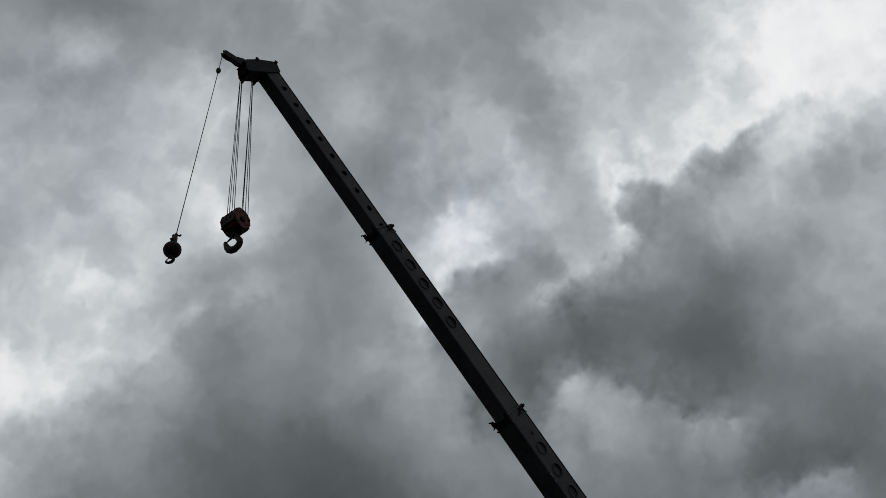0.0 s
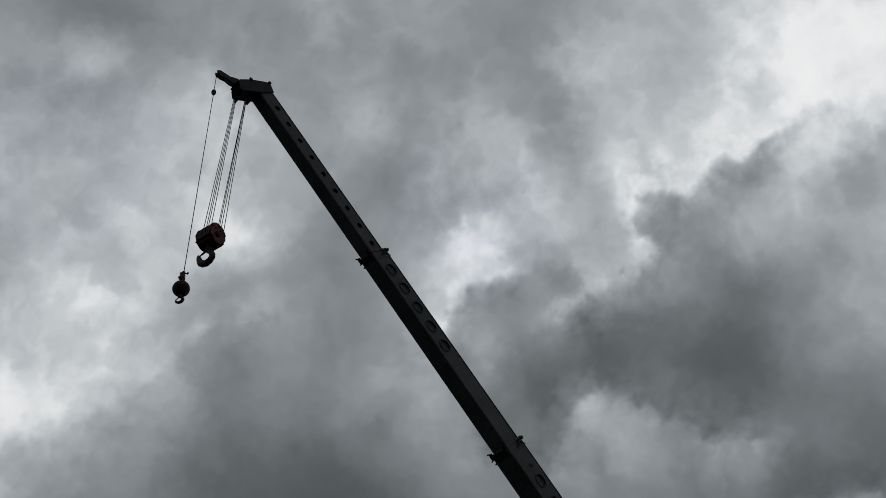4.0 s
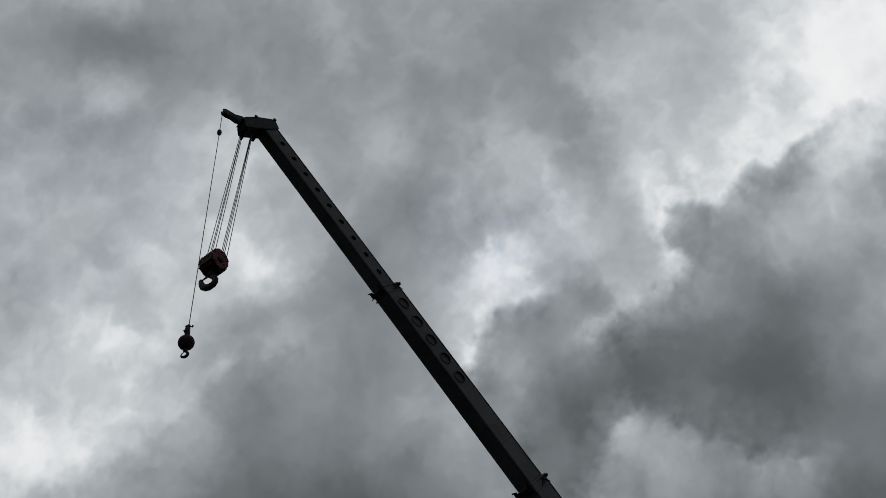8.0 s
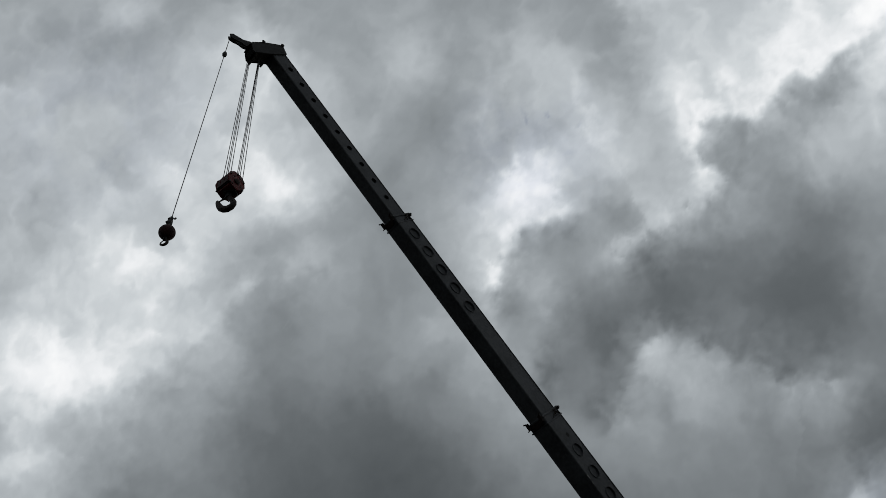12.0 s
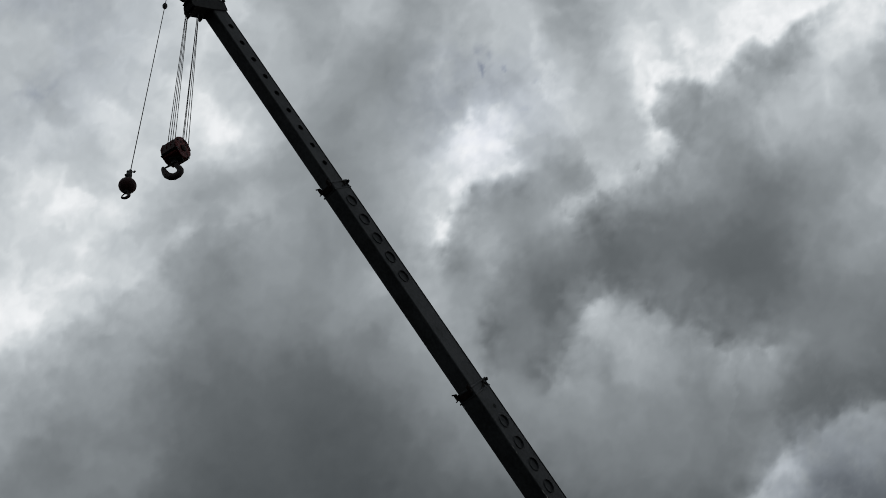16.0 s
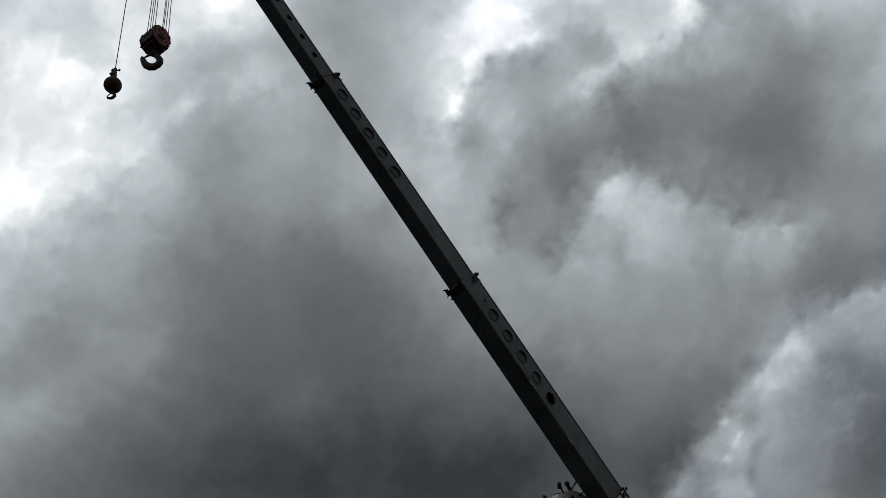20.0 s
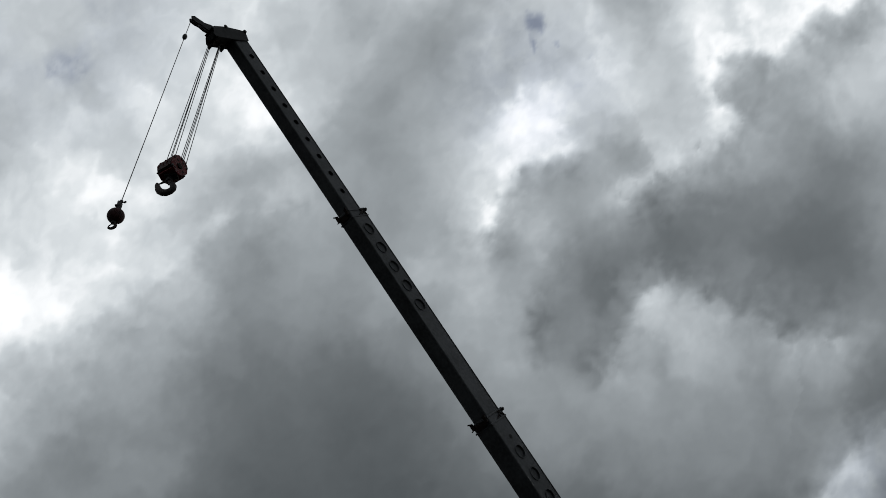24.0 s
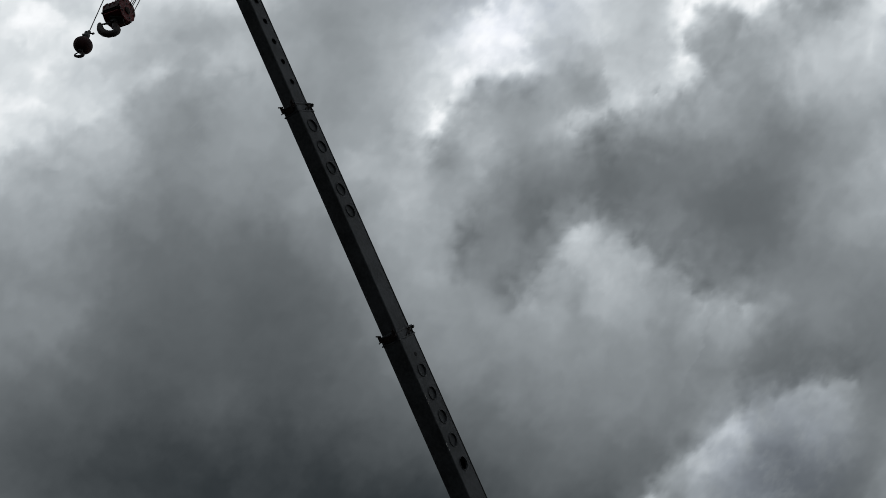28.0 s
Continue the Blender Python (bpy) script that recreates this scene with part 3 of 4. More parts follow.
def collar(sec, size, mat=None):
    """The stiffened mouth of a section, with wear pads, pegs and a laced stay on each side."""
    mat = mat or BOOM
    x0, x1, y0, y1 = size
    part("stiffener", ring(bmesh.new(), size, 0.012, -0.25, -0.21), mat, sec)
    part("collar", ring(bmesh.new(), size, 0.02, -0.05, 0.0), mat, sec)
    for w, sx in ((x1, 1), (x0, -1)):
        x = w + sx * 0.016
        for ya, yb in ((-0.02, 0.88 * y1), (0.35 * y1, 0.55 * y1), (0.9 * y1, 0.3 * y1)):
            part("stay", rod(bmesh.new(), (x, ya, -0.2), (x, yb, -0.03), 0.011, n=8), RUSTY, sec)
        bm = bmesh.new()
        box(bm, w - 0.04, w + 0.035, y1, y1 + 0.05, -0.11, -0.03, 0.012)
        rod(bm, (w, y1 + 0.03, -0.07), (w + sx * 0.045, y1 + 0.035, -0.05), 0.02)
        rod(bm, (w + sx * 0.02, y1 + 0.03, -0.06), (w + sx * 0.05, y1 + 0.035, -0.055), 0.03)
        part("peg", bm, STEEL, sec)
        bm = bmesh.new()
        xm = w - sx * 0.05
        box(bm, xm - 0.045, xm + 0.04, y0 - 0.065, y0 - 0.015, -0.13, 0.05, 0.012)
        rod(bm, (xm, y0 - 0.05, 0.04), (w + sx * 0.01, y0 - 0.09, 0.07), 0.018)
        rod(bm, (xm, y0 - 0.05, -0.11), (w + sx * 0.015, y0 - 0.085, -0.13), 0.014)
        part("wear_pad", bm, RUSTY, sec, "rust-stained wear pad")
    bm = bmesh.new()
    box(bm, x0 + 0.09, x1 - 0.09, y0 - 0.03, y0 - 0.014, -0.2, -0.05, 0.005)
    part("slide_plate", bm, RUSTY, sec, "rust-stained slide plate")


def pans(sec, size, holes, r):
    for z in holes:
        for x in size[:2]:
            part("hole_pan", pan(bmesh.new(), x, 0, z, r * 0.9), BOOM, sec)


BASE_SIZE, MID_SIZE = (-0.325, 0.27, -0.455, 0.47), (-0.288, 0.235, -0.395, 0.41)   # across and over, from the boom's axis
INNER_SIZE, TIP_SIZE = (-0.24, 0.2, -0.345, 0.36), (-0.215, 0.162, -0.305, 0.28)
base = section("base_section", BASE_SIZE, -7.9, 0.0, [], 0.15, "cream painted outer boom section", 0.0, CREAM)
collar(base, BASE_SIZE, CREAM)
holes_mid = [-1.14 - 0.62 * i for i in range(5)]
mid = section("middle_section", MID_SIZE, -7.6, 0.0, holes_mid, 0.18, "dark grey boom section with round holes and scuffed edges", 0.018)
pans(mid, MID_SIZE, holes_mid[:4], 0.18)
collar(mid, MID_SIZE)
for x, sx in ((MID_SIZE[1], 1), (MID_SIZE[0], -1)):
    # solid black disc; the dark inside of a hole is painted by its colour
    part("lock_hole_disc", rod(bmesh.new(), (x - sx * 0.005, 0.04, -0.72), (x + sx * 0.004, 0.04, -0.72), 0.06), RUBBER, mid)
rnd = random.Random(5)
for z, k in ((-1.76, 0.05), (-1.91, 0.03), (-3.0, 0.05), (-3.13, 0.03), (-4.65, 0.08)):
    bm = bmesh.new()
    for i in range(5):   # a cluster of bare flecks on the bent corner
        a, h, y = z + k * (0.4 * i - 0.8), k * rnd.uniform(0.16, 0.42), -0.358 + rnd.uniform(-0.008, 0.012)
        box(bm, 0.2, 0.2365, y - h * 0.35, y + 0.012, a - h, a + h, 0.004)
    part("scuff", bm, BARE, mid, "bare scuffed metal on the edge")
holes_inner = [-0.65 - 0.597 * i for i in range(5)]
inner = section("inner_section", INNER_SIZE, -7.4, 0.0, holes_inner, 0.18, "dark grey boom section with five large dished holes", 0.018)
pans(inner, INNER_SIZE, holes_inner, 0.18)
collar(inner, INNER_SIZE)
holes_tip = [-0.985 - 0.58 * i for i in range(9)]
tip = section("tip_section", TIP_SIZE, -7.2, -0.35, holes_tip, 0.085, "slim dark grey boom section with nine small holes", 0.008)
# boom head: two cheek plates, cross pins, sheaves and the drooping nose
HEAD = [(0.4, -0.06), (0.28, -0.42), (-0.3, -0.46), (-1.0, -0.44), (-1.03, -0.38), (-0.9, -0.16), (-0.8, -0.04), (-0.34, 0.0), (0.15, -0.03)]
for sx in (1, -1):
    bm = bmesh.new()
    prism(bm, HEAD, sx * 0.17, sx * 0.2, 0.006)
    part("head_plate", bm, HEADP, tip)
bm = bmesh.new()
box(bm, -0.17, 0.17, 0.0, 0.29, -0.4, -0.05, 0.01)
box(bm, -0.17, 0.17, -0.5, 0.0, -0.43, -0.06, 0.01)
part("head_core", bm, HEADP, tip)
bm = bmesh.new()
box(bm, -0.17, 0.17, -0.9, -0.5, -0.1, -0.075, 0.006)
box(bm, -0.17, 0.17, -0.93, -0.9, -0.36, -0.2, 0.006)
box(bm, -0.17, 0.17, -0.92, -0.3, -0.435, -0.415, 0.006)
part("head_web", bm, HEADP, tip)
for y, z, r in ((0.37, -0.07, 0.034), (-0.34, 0.0, 0.034)):
    bm = bmesh.new()
    rod(bm, (-0.23, y, z), (0.23, y, z), r)
    for sx in (1, -1):
        rod(bm, (sx * 0.2, y, z), (sx * 0.225, y, z), r * 1.5)
    part("head_pin", bm, STEEL, tip)


def sheave(bm, x, y, z, r, half=0.035):
    prof = [(r * 0.25, -half), (r, -half), (r, -half * 0.7), (r * 0.88, 0), (r, half * 0.7), (r, half), (r * 0.25, half)]
    return lathe(bm, prof, 28, Matrix.Translation((x, y, z)) @ Matrix.Rotation(math.pi / 2, 4, "Y"))


for i in range(4):
    x = -0.12 + 0.08 * i
    part("sheave", sheave(bmesh.new(), x, -0.74, -0.28, 0.15), STEEL, tip)
    part("sheave", sheave(bmesh.new(), x, -0.42, -0.34, 0.1), STEEL, tip)
for y, z, r in ((-0.74, -0.28, 0.045), (-0.42, -0.34, 0.035)):
    bm = bmesh.new()
    rod(bm, (-0.21, y, z), (0.19, y, z), r)
    part("sheave_pin", bm, STEEL, tip)
for x, y, z in ((-0.17, -0.98, -0.46), (-0.17, -0.56, -0.5)):
    bm = bmesh.new()
    box(bm, x - 0.035, x + 0.035, y - 0.035, y + 0.04, z - 0.05, z + 0.09, 0.012)
    rod(bm, (x - 0.06, y, z - 0.03), (x + 0.12, y, z - 0.03), 0.032, n=10)
    part("rope_guard", bm, STEEL, tip)
NOSE = [(-0.46, 0.0), (-0.7, 0.13), (-0.9, 0.17), (-1.12, 0.37), (-1.24, 0.36), (-1.3, 0.25), (-1.22, 0.14), (-1.09, 0.07), (-1.02, -0.05), (-0.86, -0.13), (-0.72, -0.18)]
for x in (-0.065, 0.035):
    bm = bmesh.new()
    prism(bm, NOSE, x, x + 0.03, 0.005)
    part("nose_plate", bm, HEADP, tip)
part("nose_sheave", sheave(bmesh.new(), 0.0, -1.16, 0.22, 0.12), STEEL, tip)

# what shows beside the mouth of the base section: a cream housing with stubs on the far side
bm = bmesh.new()
prism(bm, [(-0.06, 0.3), (-0.25, 0.57), (-0.42, 0.74), (-0.66, 0.88), (-0.95, 0.98), (-1.16, 1.0), (-1.3, 0.9), (-1.34, 0.2), (-1.15, -1.5), (-0.05, -1.5)], -0.72, -0.4, 0.03)
part("side_housing", bm, CREAM, base, "cream painted housing")
bm = bmesh.new()
box(bm, -0.42, -0.32, -0.3, 0.2, -1.4, -0.9, 0.02)
part("bracket", bm, CREAM, base)
# a lamp and a sensor on short stalks, a stay to the boom and a thin guard rail
bm = bmesh.new()
rod(bm, (-0.4, -0.92, 0.94), (-0.4, -0.88, 1.08), 0.022)
rod(bm, (-0.43, -0.9, 1.07), (-0.36, -0.87, 1.2), 0.055, 0.042)
part("work_lamp", bm, STEEL, base, "small black work lamp")
bm = bmesh.new()
rod(bm, (-0.4, -0.6, 0.84), (-0.4, -0.57, 0.95), 0.05, 0.04)
lathe(bm, [(0.03, -0.05), (0.06, -0.02), (0.06, 0.03), (0.035, 0.07)], 16, Matrix.Translation((-0.4, -0.56, 0.98)))
part("sensor_cap", bm, STEEL, base, "dark rounded sensor cap")
part("stay_bar", rod(bmesh.new(), (-0.4, -0.6, 0.82), (-0.33, -0.2, 0.86), 0.034, n=10), CREAM, base)
part("stay_bar", rod(bmesh.new(), (-0.4, -0.42, 0.56), (-0.33, -0.02, 0.5), 0.02, n=10), STEEL, base)
bm = bmesh.new()
sweep(bm, [(-0.42, -1.0, 0.98), (-0.42, -1.3, 1.14), (-0.42, -1.62, 1.24)], [0.018, 0.018, 0.018], 8)
rod(bm, (-0.42, -1.62, 1.22), (-0.42, -1.66, 1.3), 0.035)
part("guard_rail", bm, STEEL, base)
for y, z in ((-1.05, 0.72), (-0.7, 0.66)):
    bm = bmesh.new()
    box(bm, -0.405, -0.385, y - 0.07, y + 0.06, z - 0.1, z + 0.06, 0.006)
    part("latch", bm, RUSTY, base)

for x, y in ((BASE_SIZE[1] + 0.03, -0.3), (BASE_SIZE[1] + 0.03, 0.1), (BASE_SIZE[1] + 0.03, 0.36)):
    bm = bmesh.new()
    rod(bm, (x, y, -0.3), (x, y, 0.05), 0.016, n=8)
    rod(bm, (x, y, 0.0), (x, y, 0.03), 0.03, n=8)
    part("guide_bolt", bm, STEEL, base)

# lower works, under the foot
bm = bmesh.new()
prism(bm, [(-1.1, 1.25), (1.5, 1.25), (1.5, 2.3), (0.5, 3.75), (-0.35, 3.75), (-1.1, 2.2)], 0.33, 0.4, 0.01)
prism(bm, [(-1.1, 1.25), (1.5, 1.25), (1.5, 2.3), (0.5, 3.75), (-0.35, 3.75), (-1.1, 2.2)], -0.4, -0.33, 0.01)
box(bm, -0.9, 0.9, -1.2, 1.9, 1.15, 1.3, 0.02)
part("turret", bm, CREAM, crane, "cream painted turret", Matrix.Rotation(math.atan2(ACROSS.y, ACROSS.x), 4, "Z"))
bm = bmesh.new()
lathe(bm, [(0.85, 0.9), (0.9, 0.95), (0.9, 1.1), (0.85, 1.15)], 32)
part("slew_ring", bm, STEEL, crane)
bm = bmesh.new()
box(bm, -1.25, 1.25, -4.5, 3.5, 0.6, 0.92, 0.03)
part("carrier", bm, CREAM, crane, "", Matrix.Rotation(math.atan2(ACROSS.y, ACROSS.x), 4, "Z"))
for y in (-3.6, -2.2, 1.0, 2.4):
    for s in (1, -1):
        bm = bmesh.new()
        lathe(bm, [(0.3, -0.16), (0.46, -0.17), (0.52, -0.1), (0.52, 0.1), (0.46, 0.17), (0.3, 0.16)], 28)
        turn = Matrix.Rotation(math.atan2(ACROSS.y, ACROSS.x), 4, "Z")
        part("wheel", bm, RUBBER, crane, "", turn @ Matrix.Translation((s * 1.0, y, 0.52)) @ Matrix.Rotation(math.pi / 2, 4, "Y"))
bm = bmesh.new()
rod(bm, (0, 0, 0), (0, 0, 4.9), 0.14, n=20)
rod(bm, (0, 0, 4.9), (0, 0, 5.7), 0.09, n=20)
low = Vector(BOOM_TURN.to_3x3() @ Vector((0, -0.45, 4.6))) + FOOT - BASE
foot_c = -1.05 * Vector((-ALONG.x, -ALONG.y, 0)).normalized() + Vector((0, 0, 1.3))
turnq = (low - foot_c).to_track_quat("Z", "Y").to_matrix().to_4x4()
part("lift_cylinder", bm, STEEL, crane, "", Matrix.Translation(foot_c) @ turnq @ Matrix.Diagonal((1, 1, (low - foot_c).length / 5.7, 1)))

HUNG = 0.9485                                            # size of the hanging gear


def hung(name, bm, mat, parent, label="", m=None, smooth=False):
    bmesh.ops.scale(bm, vec=(HUNG, HUNG, HUNG), verts=bm.verts)
    return part(name, bm, mat, parent, label, m, smooth)


# ---- the hook block on its falls of rope; its origin is the middle of the head sheaves ----
BLOCK_PIVOT = Vector((-5.312, 10.348, 22.021))
block = thing("hook_block", Matrix.Translation(BLOCK_PIVOT), "red hook block hanging on eight wire ropes, swinging", "hook block")
TOP = -5.57
# the eight falls: places across at the sheaves and at the block, and how far each lies to the front
FALLS = [(-0.225, -0.240, -0.03), (-0.200, -0.180, 0.05), (-0.182, -0.143, -0.05), (-0.158, -0.075, 0.03),
         (0.088, 0.077, -0.04), (0.101, 0.113, 0.04), (0.113, 0.155, -0.04), (0.130, 0.231, 0.03)]
for top, low_end, front in FALLS:
    part("wire_rope", rod(bmesh.new(), (top - 0.55 * front, front, 0.12), (low_end - 0.55 * front, front, -5.45), 0.0085, n=8), ROPE, block)


def boxed(name, bm, mat, parent, label="", m=None):
    bmesh.ops.scale(bm, vec=(1.08, 1.08, 1.08), verts=bm.verts)
    return hung(name, bm, mat, parent, label, m)


CHEEK = [(-0.09, 0.0), (0.09, 0.0), (0.2, -0.11), (0.235, -0.3), (0.17, -0.47), (0.04, -0.545), (-0.04, -0.545), (-0.17, -0.47), (-0.235, -0.3), (-0.2, -0.11)]
bm = bmesh.new()
box(bm, -0.17, 0.17, -0.16, 0.16, -0.52, -0.4, 0.02)
body = boxed("block_body", bm, RED, block, "red painted frame", Matrix.Translation((-0.04 * HUNG, 0, TOP * HUNG)))
for s in (1, -1):
    bm = bmesh.new()
    box(bm, -0.17, 0.17, s * 0.2 - 0.012, s * 0.2 + 0.012, -0.45, -0.22, 0.006)
    box(bm, -0.17, 0.17, s * 0.175 - 0.015, s * 0.175 + 0.015, -0.21, -0.11, 0.006)
    # the shields' shade is painted in by the darker red
    boxed("rope_shield", bm, SHADED_RED, body)
for x0, x1 in ((-0.205, -0.17), (0.17, 0.205), (-0.06, -0.045), (0.045, 0.06)):
    bm = bmesh.new()
    prism(bm, CHEEK, x0, x1, 0.008)
    boxed("cheek_plate", bm, RED, body)
for sx in (1, -1):
    bm = bmesh.new()
    lathe(bm, [(0.02, 0.0), (0.075, 0.0), (0.07, 0.022), (0.03, 0.03), (0.02, 0.03)], 20, Matrix.Translation((sx * 0.205, 0, -0.3)) @ Matrix.Rotation(sx * math.pi / 2, 4, "Y"))
    boxed("hub_cap", bm, RUSTY, body)
    for y, z in ((0.07, -0.12), (-0.08, -0.17), (0.12, -0.38), (-0.1, -0.44)):
        # black discs on the cheek, painting the shade of holes that aren't cut
        bm = bmesh.new()
        rod(bm, (sx * 0.203, y, z), (sx * 0.209, y, z), 0.024, n=14)
        boxed("lightening_hole_disc", bm, RUBBER, body)
for i in range(4):
    boxed("block_sheave", sheave(bmesh.new(), -0.128 + 0.085 * i, 0, -0.24, 0.17, 0.03), STEEL, body)
for y, z, r in ((0, -0.3, 0.032), (0.17, -0.45, 0.018), (-0.17, -0.45, 0.018), (0.0, -0.05, 0.018), (0.18, -0.18, 0.016), (-0.18, -0.18, 0.016)):
    bm = bmesh.new()
    rod(bm, (-0.215, y, z), (0.215, y, z), r)
    rod(bm, (0.205, y, z), (0.222, y, z), r * 1.5, n=6)
    boxed("tie_bolt", bm, STEEL, body)
bm = bmesh.new()
box(bm, -0.15, 0.15, -0.09, 0.09, TOP - 0.61, TOP - 0.5, 0.03)
rod(bm, (-0.03, 0, TOP - 0.74), (-0.03, 0, TOP - 0.55), 0.062, n=16)
hung("trunnion", bm, STEEL, block)


def hook(bm, r, thick, m=None):
    """A forged hook hanging from the origin: shank, bowl and tip."""
    pts, rad = [(0.0, 0, 0.0), (0.0, 0, -0.25 * r), (0.04 * r, 0, -0.6 * r)], [0.62 * thick, 0.62 * thick, 0.75 * thick]
    for k in range(17):
        a = math.radians(62 - k * 15.2)
        pts.append((1.0 * r * math.cos(a), 0, -1.75 * r + r * math.sin(a)))
        f = k / 16
        rad.append(thick * (0.8 + 0.42 * math.sin(math.pi * min(1, f * 1.25)) if f < 0.8 else 0.95 - 2.6 * (f - 0.8)))
    pts.append((-1.06 * r, 0, -1.75 * r + 0.35 * r))
    rad.append(0.22 * thick)
    t = bmesh.new()
    sweep(t, pts, rad, 14, 0.8)
    return add(bm, t, m)


bm = bmesh.new()
BOWL = [(-0.03, -5.84), (-0.02, -6.0), (0.02, -6.1), (0.075, -6.18), (0.11, -6.26), (0.112, -6.34), (0.075, -6.41), (0.0, -6.452), (-0.08, -6.435), (-0.15, -6.38),
        (-0.2, -6.3), (-0.235, -6.21), (-0.262, -6.13), (-0.275, -6.08)]
THICK = [0.05, 0.052, 0.055, 0.062, 0.07, 0.078, 0.085, 0.09, 0.088, 0.081, 0.07, 0.058, 0.046, 0.026]
sweep(bm, [(x + 0.03, 0, z + 0.06) for x, z in BOWL], THICK, 14, 0.72)
big_hook = part("hook", bm, HOOK, block, "forged steel hook", smooth=True)
bm = bmesh.new()
sweep(bm, [(-0.02, 0, -5.945), (-0.11, 0.0, -6.005), (-0.2, 0.0, -6.06)], [0.034, 0.03, 0.018], 8, 0.7)
rod(bm, (-0.03, -0.05, -5.945), (-0.03, 0.05, -5.945), 0.03)
part("safety_latch", bm, STEEL, big_hook)

# ---- the ball and its single rope ----
BALL_PIVOT = Vector((-5.841, 9.740, 22.554))
ball = thing("headache_ball", Matrix.Translation(BALL_PIVOT), "rusty iron ball with small hook on a wire rope", "crane ball")
END = -8.2
hung("wire_rope", rod(bmesh.new(), (0, 0, 0.1), (0, 0, END - 0.1), 0.0095, n=8), ROPE, ball)
bm = bmesh.new()
lathe(bm, [(0.02, -0.83), (0.05, -0.86), (0.066, -0.93), (0.056, -1.01), (0.03, -1.06), (0.02, -1.08)], 16)
hung("limit_weight", bm, STEEL, ball, smooth=True)
bm = bmesh.new()
rod(bm, (-0.065, 0, END + 0.03), (0.085, 0.02, END + 0.005), 0.014)
rod(bm, (0.07, 0.01, END - 0.01), (0.085, 0.02, END + 0.03), 0.02)
rod(bm, (-0.065, 0, END + 0.01), (-0.05, 0, END + 0.05), 0.02)
rod(bm, (0, 0, END + 0.05), (0, 0, END - 0.1), 0.034)
hung("clevis", bm, STEEL, ball)
bm = bmesh.new()
prism(bm, [(-0.035, END - 0.03), (0.03, END - 0.03), (0.045, END - 0.12), (0.02, END - 0.23), (-0.02, END - 0.23), (-0.045, END - 0.12)], -0.06, 0.035, 0.008)
rod(bm, (-0.06, -0.05, END - 0.13), (-0.06, 0.05, END - 0.13), 0.025)
hung("wedge_socket", bm, STEEL, ball)
hung("swivel", rod(bmesh.new(), (0.015, 0, END - 0.15), (0.015, 0, END - 0.35), 0.036), STEEL, ball)
bm = bmesh.new()
R = 0.172
lathe(bm, [(R * math.sin(math.pi * (0.06 + 0.88 * i / 18)), END - 0.445 + R * math.cos(math.pi * (0.06 + 0.88 * i / 18))) for i in range(19)], 32)
hung("iron_ball", bm, RUST, ball, smooth=True)
bm = bmesh.new()
rod(bm, (0, 0, END - 0.68), (0, 0, END - 0.57), 0.04)
hung("hook_nut", bm, STEEL, ball)
bm = bmesh.new()
hook(bm, 0.07, 0.03, Matrix.Translation((0, 0, END - 0.645)))
hung("ball_hook", bm, HOOK, ball, smooth=True)
hung("hook_latch", rod(bmesh.new(), (-0.015, 0, END - 0.685), (-0.07, 0, END - 0.755), 0.011), STEEL, ball)

# ---- what moves ----
BALL_SWING = [
    (0, -5.28, -0.14), (0.5, -4.54, 0.12), (1, -3.15, -0.28), (1.5, -1.83, -0.88), (2, -0.51, -1.61),
    (2.5, 0.16, -2.13), (3, 0.07, -2.62), (3.5, 0.12, -2.29), (4, 0.36, -1.21), (4.5, 0.79, 0.34),
    (5, 1.03, 1.96), (5.5, 2.82, 3.81), (6, 5, 5.23), (6.5, 5.05, 4.78), (7, 5.3, 3.71),
    (7.5, 5.47, 2.35), (8, 4.99, 0.75), (8.5, 4.6, -0.39), (9, 3.36, -1.35), (9.5, 2.43, -1.53),
    (10, 0.74, -1.06), (10.5, -0.11, -0.29), (11, -1.01, 0.74), (11.5, -1.85, 1.43), (12, -1.28, 2.14),
    (12.5, -0.74, 2.2), (13, 0.14, 1.57), (13.5, 0.91, 0.44), (14, 1.32, -0.89), (14.5, 1.17, -2.06),
    (15, 0.97, -2.62), (15.5, 0.33, -2.66), (16, -0.8, -1.96), (16.5, -1.42, -0.82), (17, -1.95, 0.47),
    (17.5, -2.01, 1.43), (18, -1.57, 2.1), (18.5, -0.94, 1.97), (19, -0.46, 1.01), (19.5, 0.09, -0.05),
    (20, 0.42, -1.41), (20.5, 0.5, -2.29), (21, 0.27, -2.65), (21.5, -0.15, -2.3), (22, -0.63, -1.36),
    (22.5, -1.03, -0.07), (23, -1.28, 1.13), (23.5, -1.33, 2), (24, -1, 2.24), (24.5, -0.89, 1.59),
    (25, -0.23, 0.7), (25.5, 0.18, -0.4), (26, 0.35, -1.66), (26.5, -0.12, -2.58), (27, -1, -3.03),
    (27.5, -2.24, -2.98), (28, -3.65, -2.37),
]
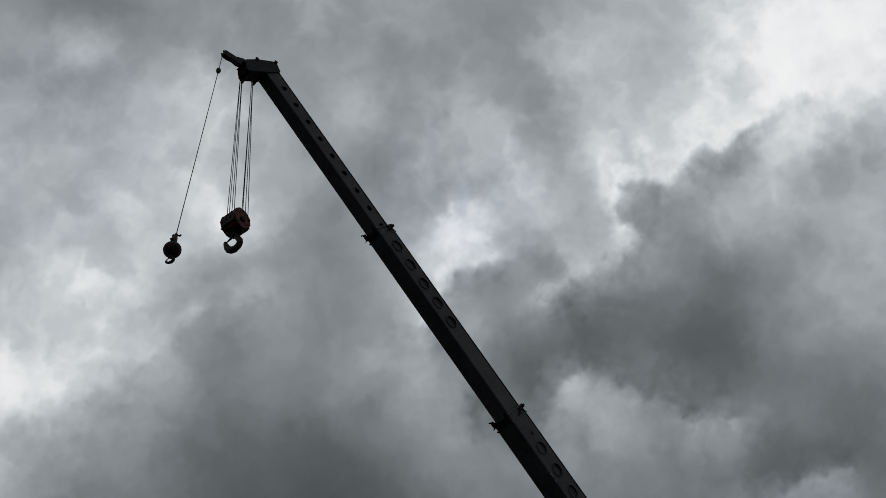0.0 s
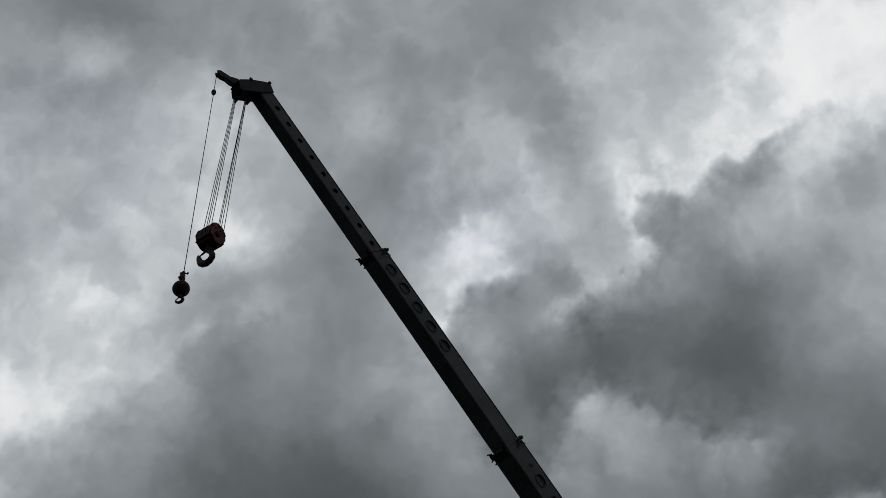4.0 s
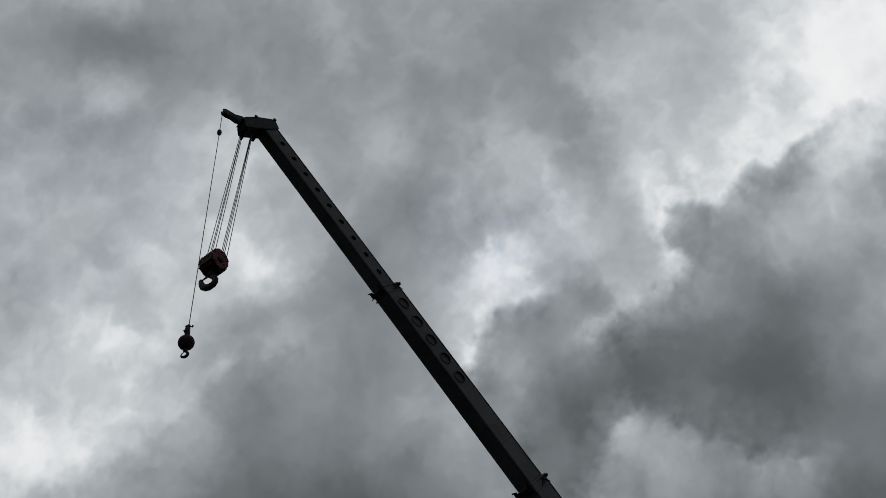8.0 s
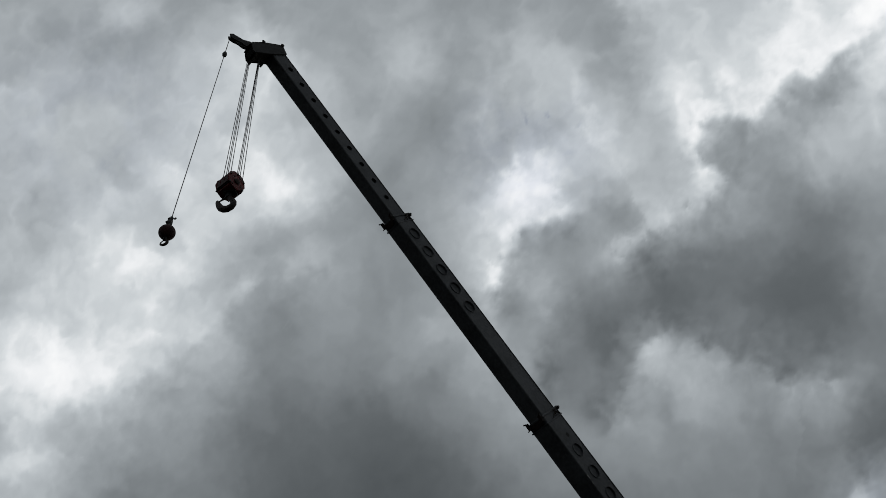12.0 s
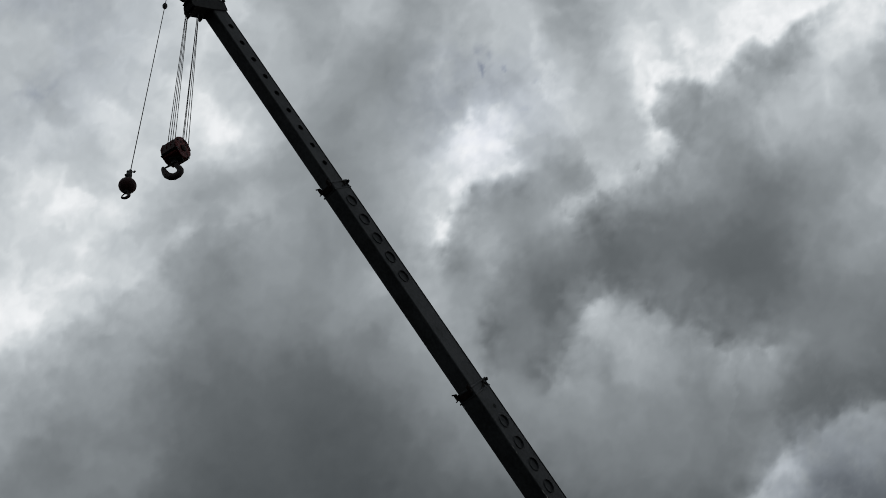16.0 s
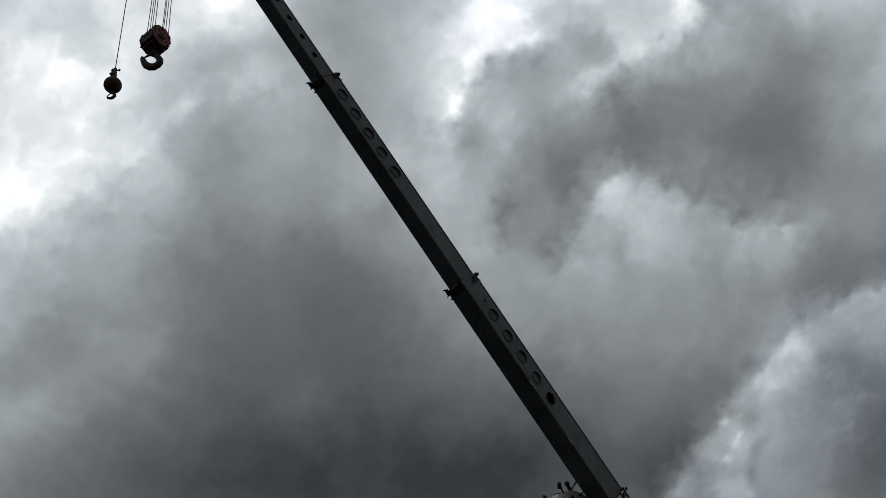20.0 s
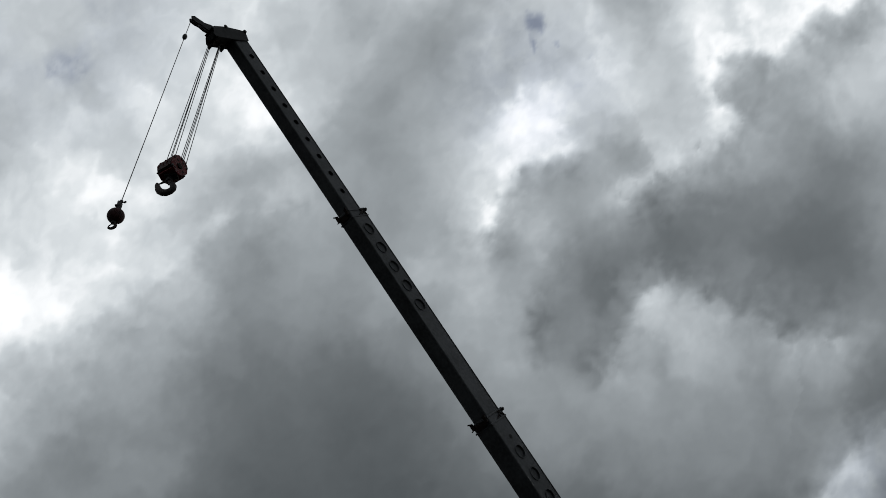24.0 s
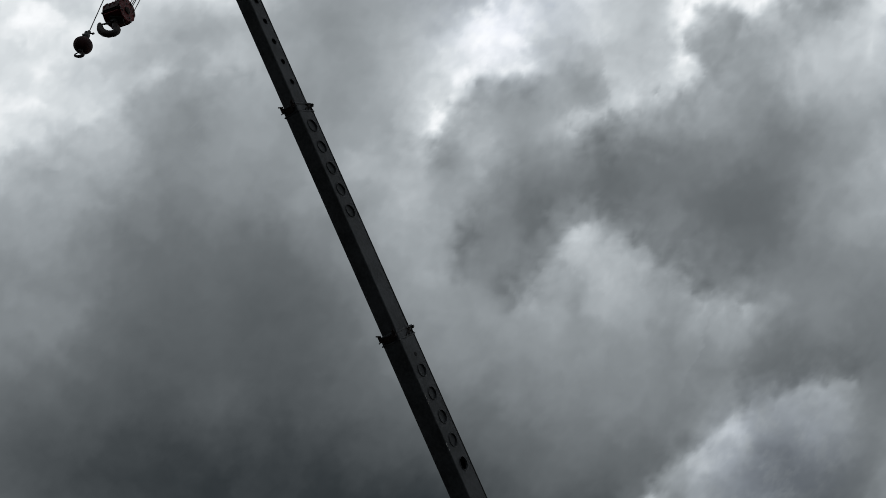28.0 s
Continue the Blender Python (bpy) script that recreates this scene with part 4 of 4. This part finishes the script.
BLOCK_SWING = [
    (0, -0.24, -1.38), (0.5, -0.4, -2.03), (1, -0.61, -2.15), (1.5, -1.21, -1.35), (2, -2.32, -0.04),
    (2.5, -2.99, 1.09), (3, -3.14, 1.79), (3.5, -2.11, 1.99), (4, -0.19, 1.59), (4.5, 2.01, 0.75),
    (5, 3.51, -0.16), (5.5, 3.76, -0.75), (6, 3.14, -0.97), (6.5, 1.69, -0.53), (7, -0.11, 0.42),
    (7.5, -1.14, 1.16), (8, -1.62, 1.92), (8.5, -1.19, 2.16), (9, -0.44, 1.31), (9.5, 1.05, 0.12),
    (10, 1.92, -0.79), (10.5, 2.52, -1.5), (11, 1.95, -1.43), (11.5, 0.13, -1.16), (12, -1.19, -0.02),
    (12.5, -2.49, 1.43), (13, -2.96, 2.19), (13.5, -2.35, 2.3), (14, -0.93, 1.73), (14.5, 0.73, 0.71),
    (15, 1.62, -0.57), (15.5, 2.6, -1.4), (16, 1.67, -1.78), (16.5, 0.58, -1.27), (17, -1.3, -0.14),
    (17.5, -2.87, 1.01), (18, -3.84, 1.73), (18.5, -3.2, 2.31), (19, -2.12, 1.41), (19.5, -0.55, 0.73),
    (20, 1.16, -0.63), (20.5, 2.12, -1.26), (21, 2.18, -1.46), (21.5, 1.27, -0.95), (22, -0.2, 0.1),
    (22.5, -1.67, 1.29), (23, -2.59, 2.22), (23.5, -3.03, 2.49), (24, -1.8, 2.29), (24.5, -0.21, 1.05),
    (25, 1.31, -0.1), (25.5, 2.32, -0.84), (26, 2.26, -1.34), (26.5, 1.03, -1.04), (27, -0.67, -0.31),
    (27.5, -2.87, 0.57), (28, -4.55, 1.66),
]


# seconds, and the turn of the block about its ropes in degrees
TWIST = [(0, 27), (1, 22), (2, 16), (5, 27), (6, 18), (7, 22), (8, 26), (9, 24), (10, 17), (11, 22), (12.5, 28), (15, 24), (17, 25), (20, 31), (23.5, 26), (25, 22), (28, 24)]

# seconds, and the turn of the hook below the block
SWIVEL = [(0, -20), (5, -18), (8, -11), (11, -4), (17, 0), (28, 2)]


def out(t):
    """How far each section still has to slide, in metres."""
    return STROKE * max(0.0, 1 - t / 10.9)


def motions():
    times = [0, 2, 4, 6, 8, 10, 10.9, 11.4, 20, 28]
    for sec, z, k in ((base, Z_BASE, 0), (mid, Z_MID, 1), (inner, Z_INNER, 2), (tip, Z_TIP, 3)):
        if k:
            walk(sec, [(t, boom_pose(z - k * out(t))) for t in times])
        else:
            sec.matrix_basis = boom_pose(z)
    for ob, pivot, swing in ((ball, BALL_PIVOT, BALL_SWING), (block, BLOCK_PIVOT, BLOCK_SWING)):
        walk(ob, [(t, Matrix.Translation(pivot - 3 * out(t) * ALONG) @ pose(0, 0, 0, rx, ry, 0)) for t, rx, ry in swing])
    walk(body, [(t, pose(-0.04 * HUNG, 0, TOP * HUNG, 0, 0, -a)) for t, a in TWIST])
    walk(big_hook, [(t, pose(-0.03, 0, 0, 0, 0, a)) for t, a in SWIVEL])
    walk(deck, [(t, pose(x, y, EYE[2] + DECK)) for t, x, y in DRIFT])
    for shred in wisps:   # the shreds blow towards the camera faster than the sheet, and bare the gaps
        walk(shred, [(t, pose(x, y - 3.1 * max(0, t - 8), EYE[2] + DECK)) for t, x, y in DRIFT])


motions()
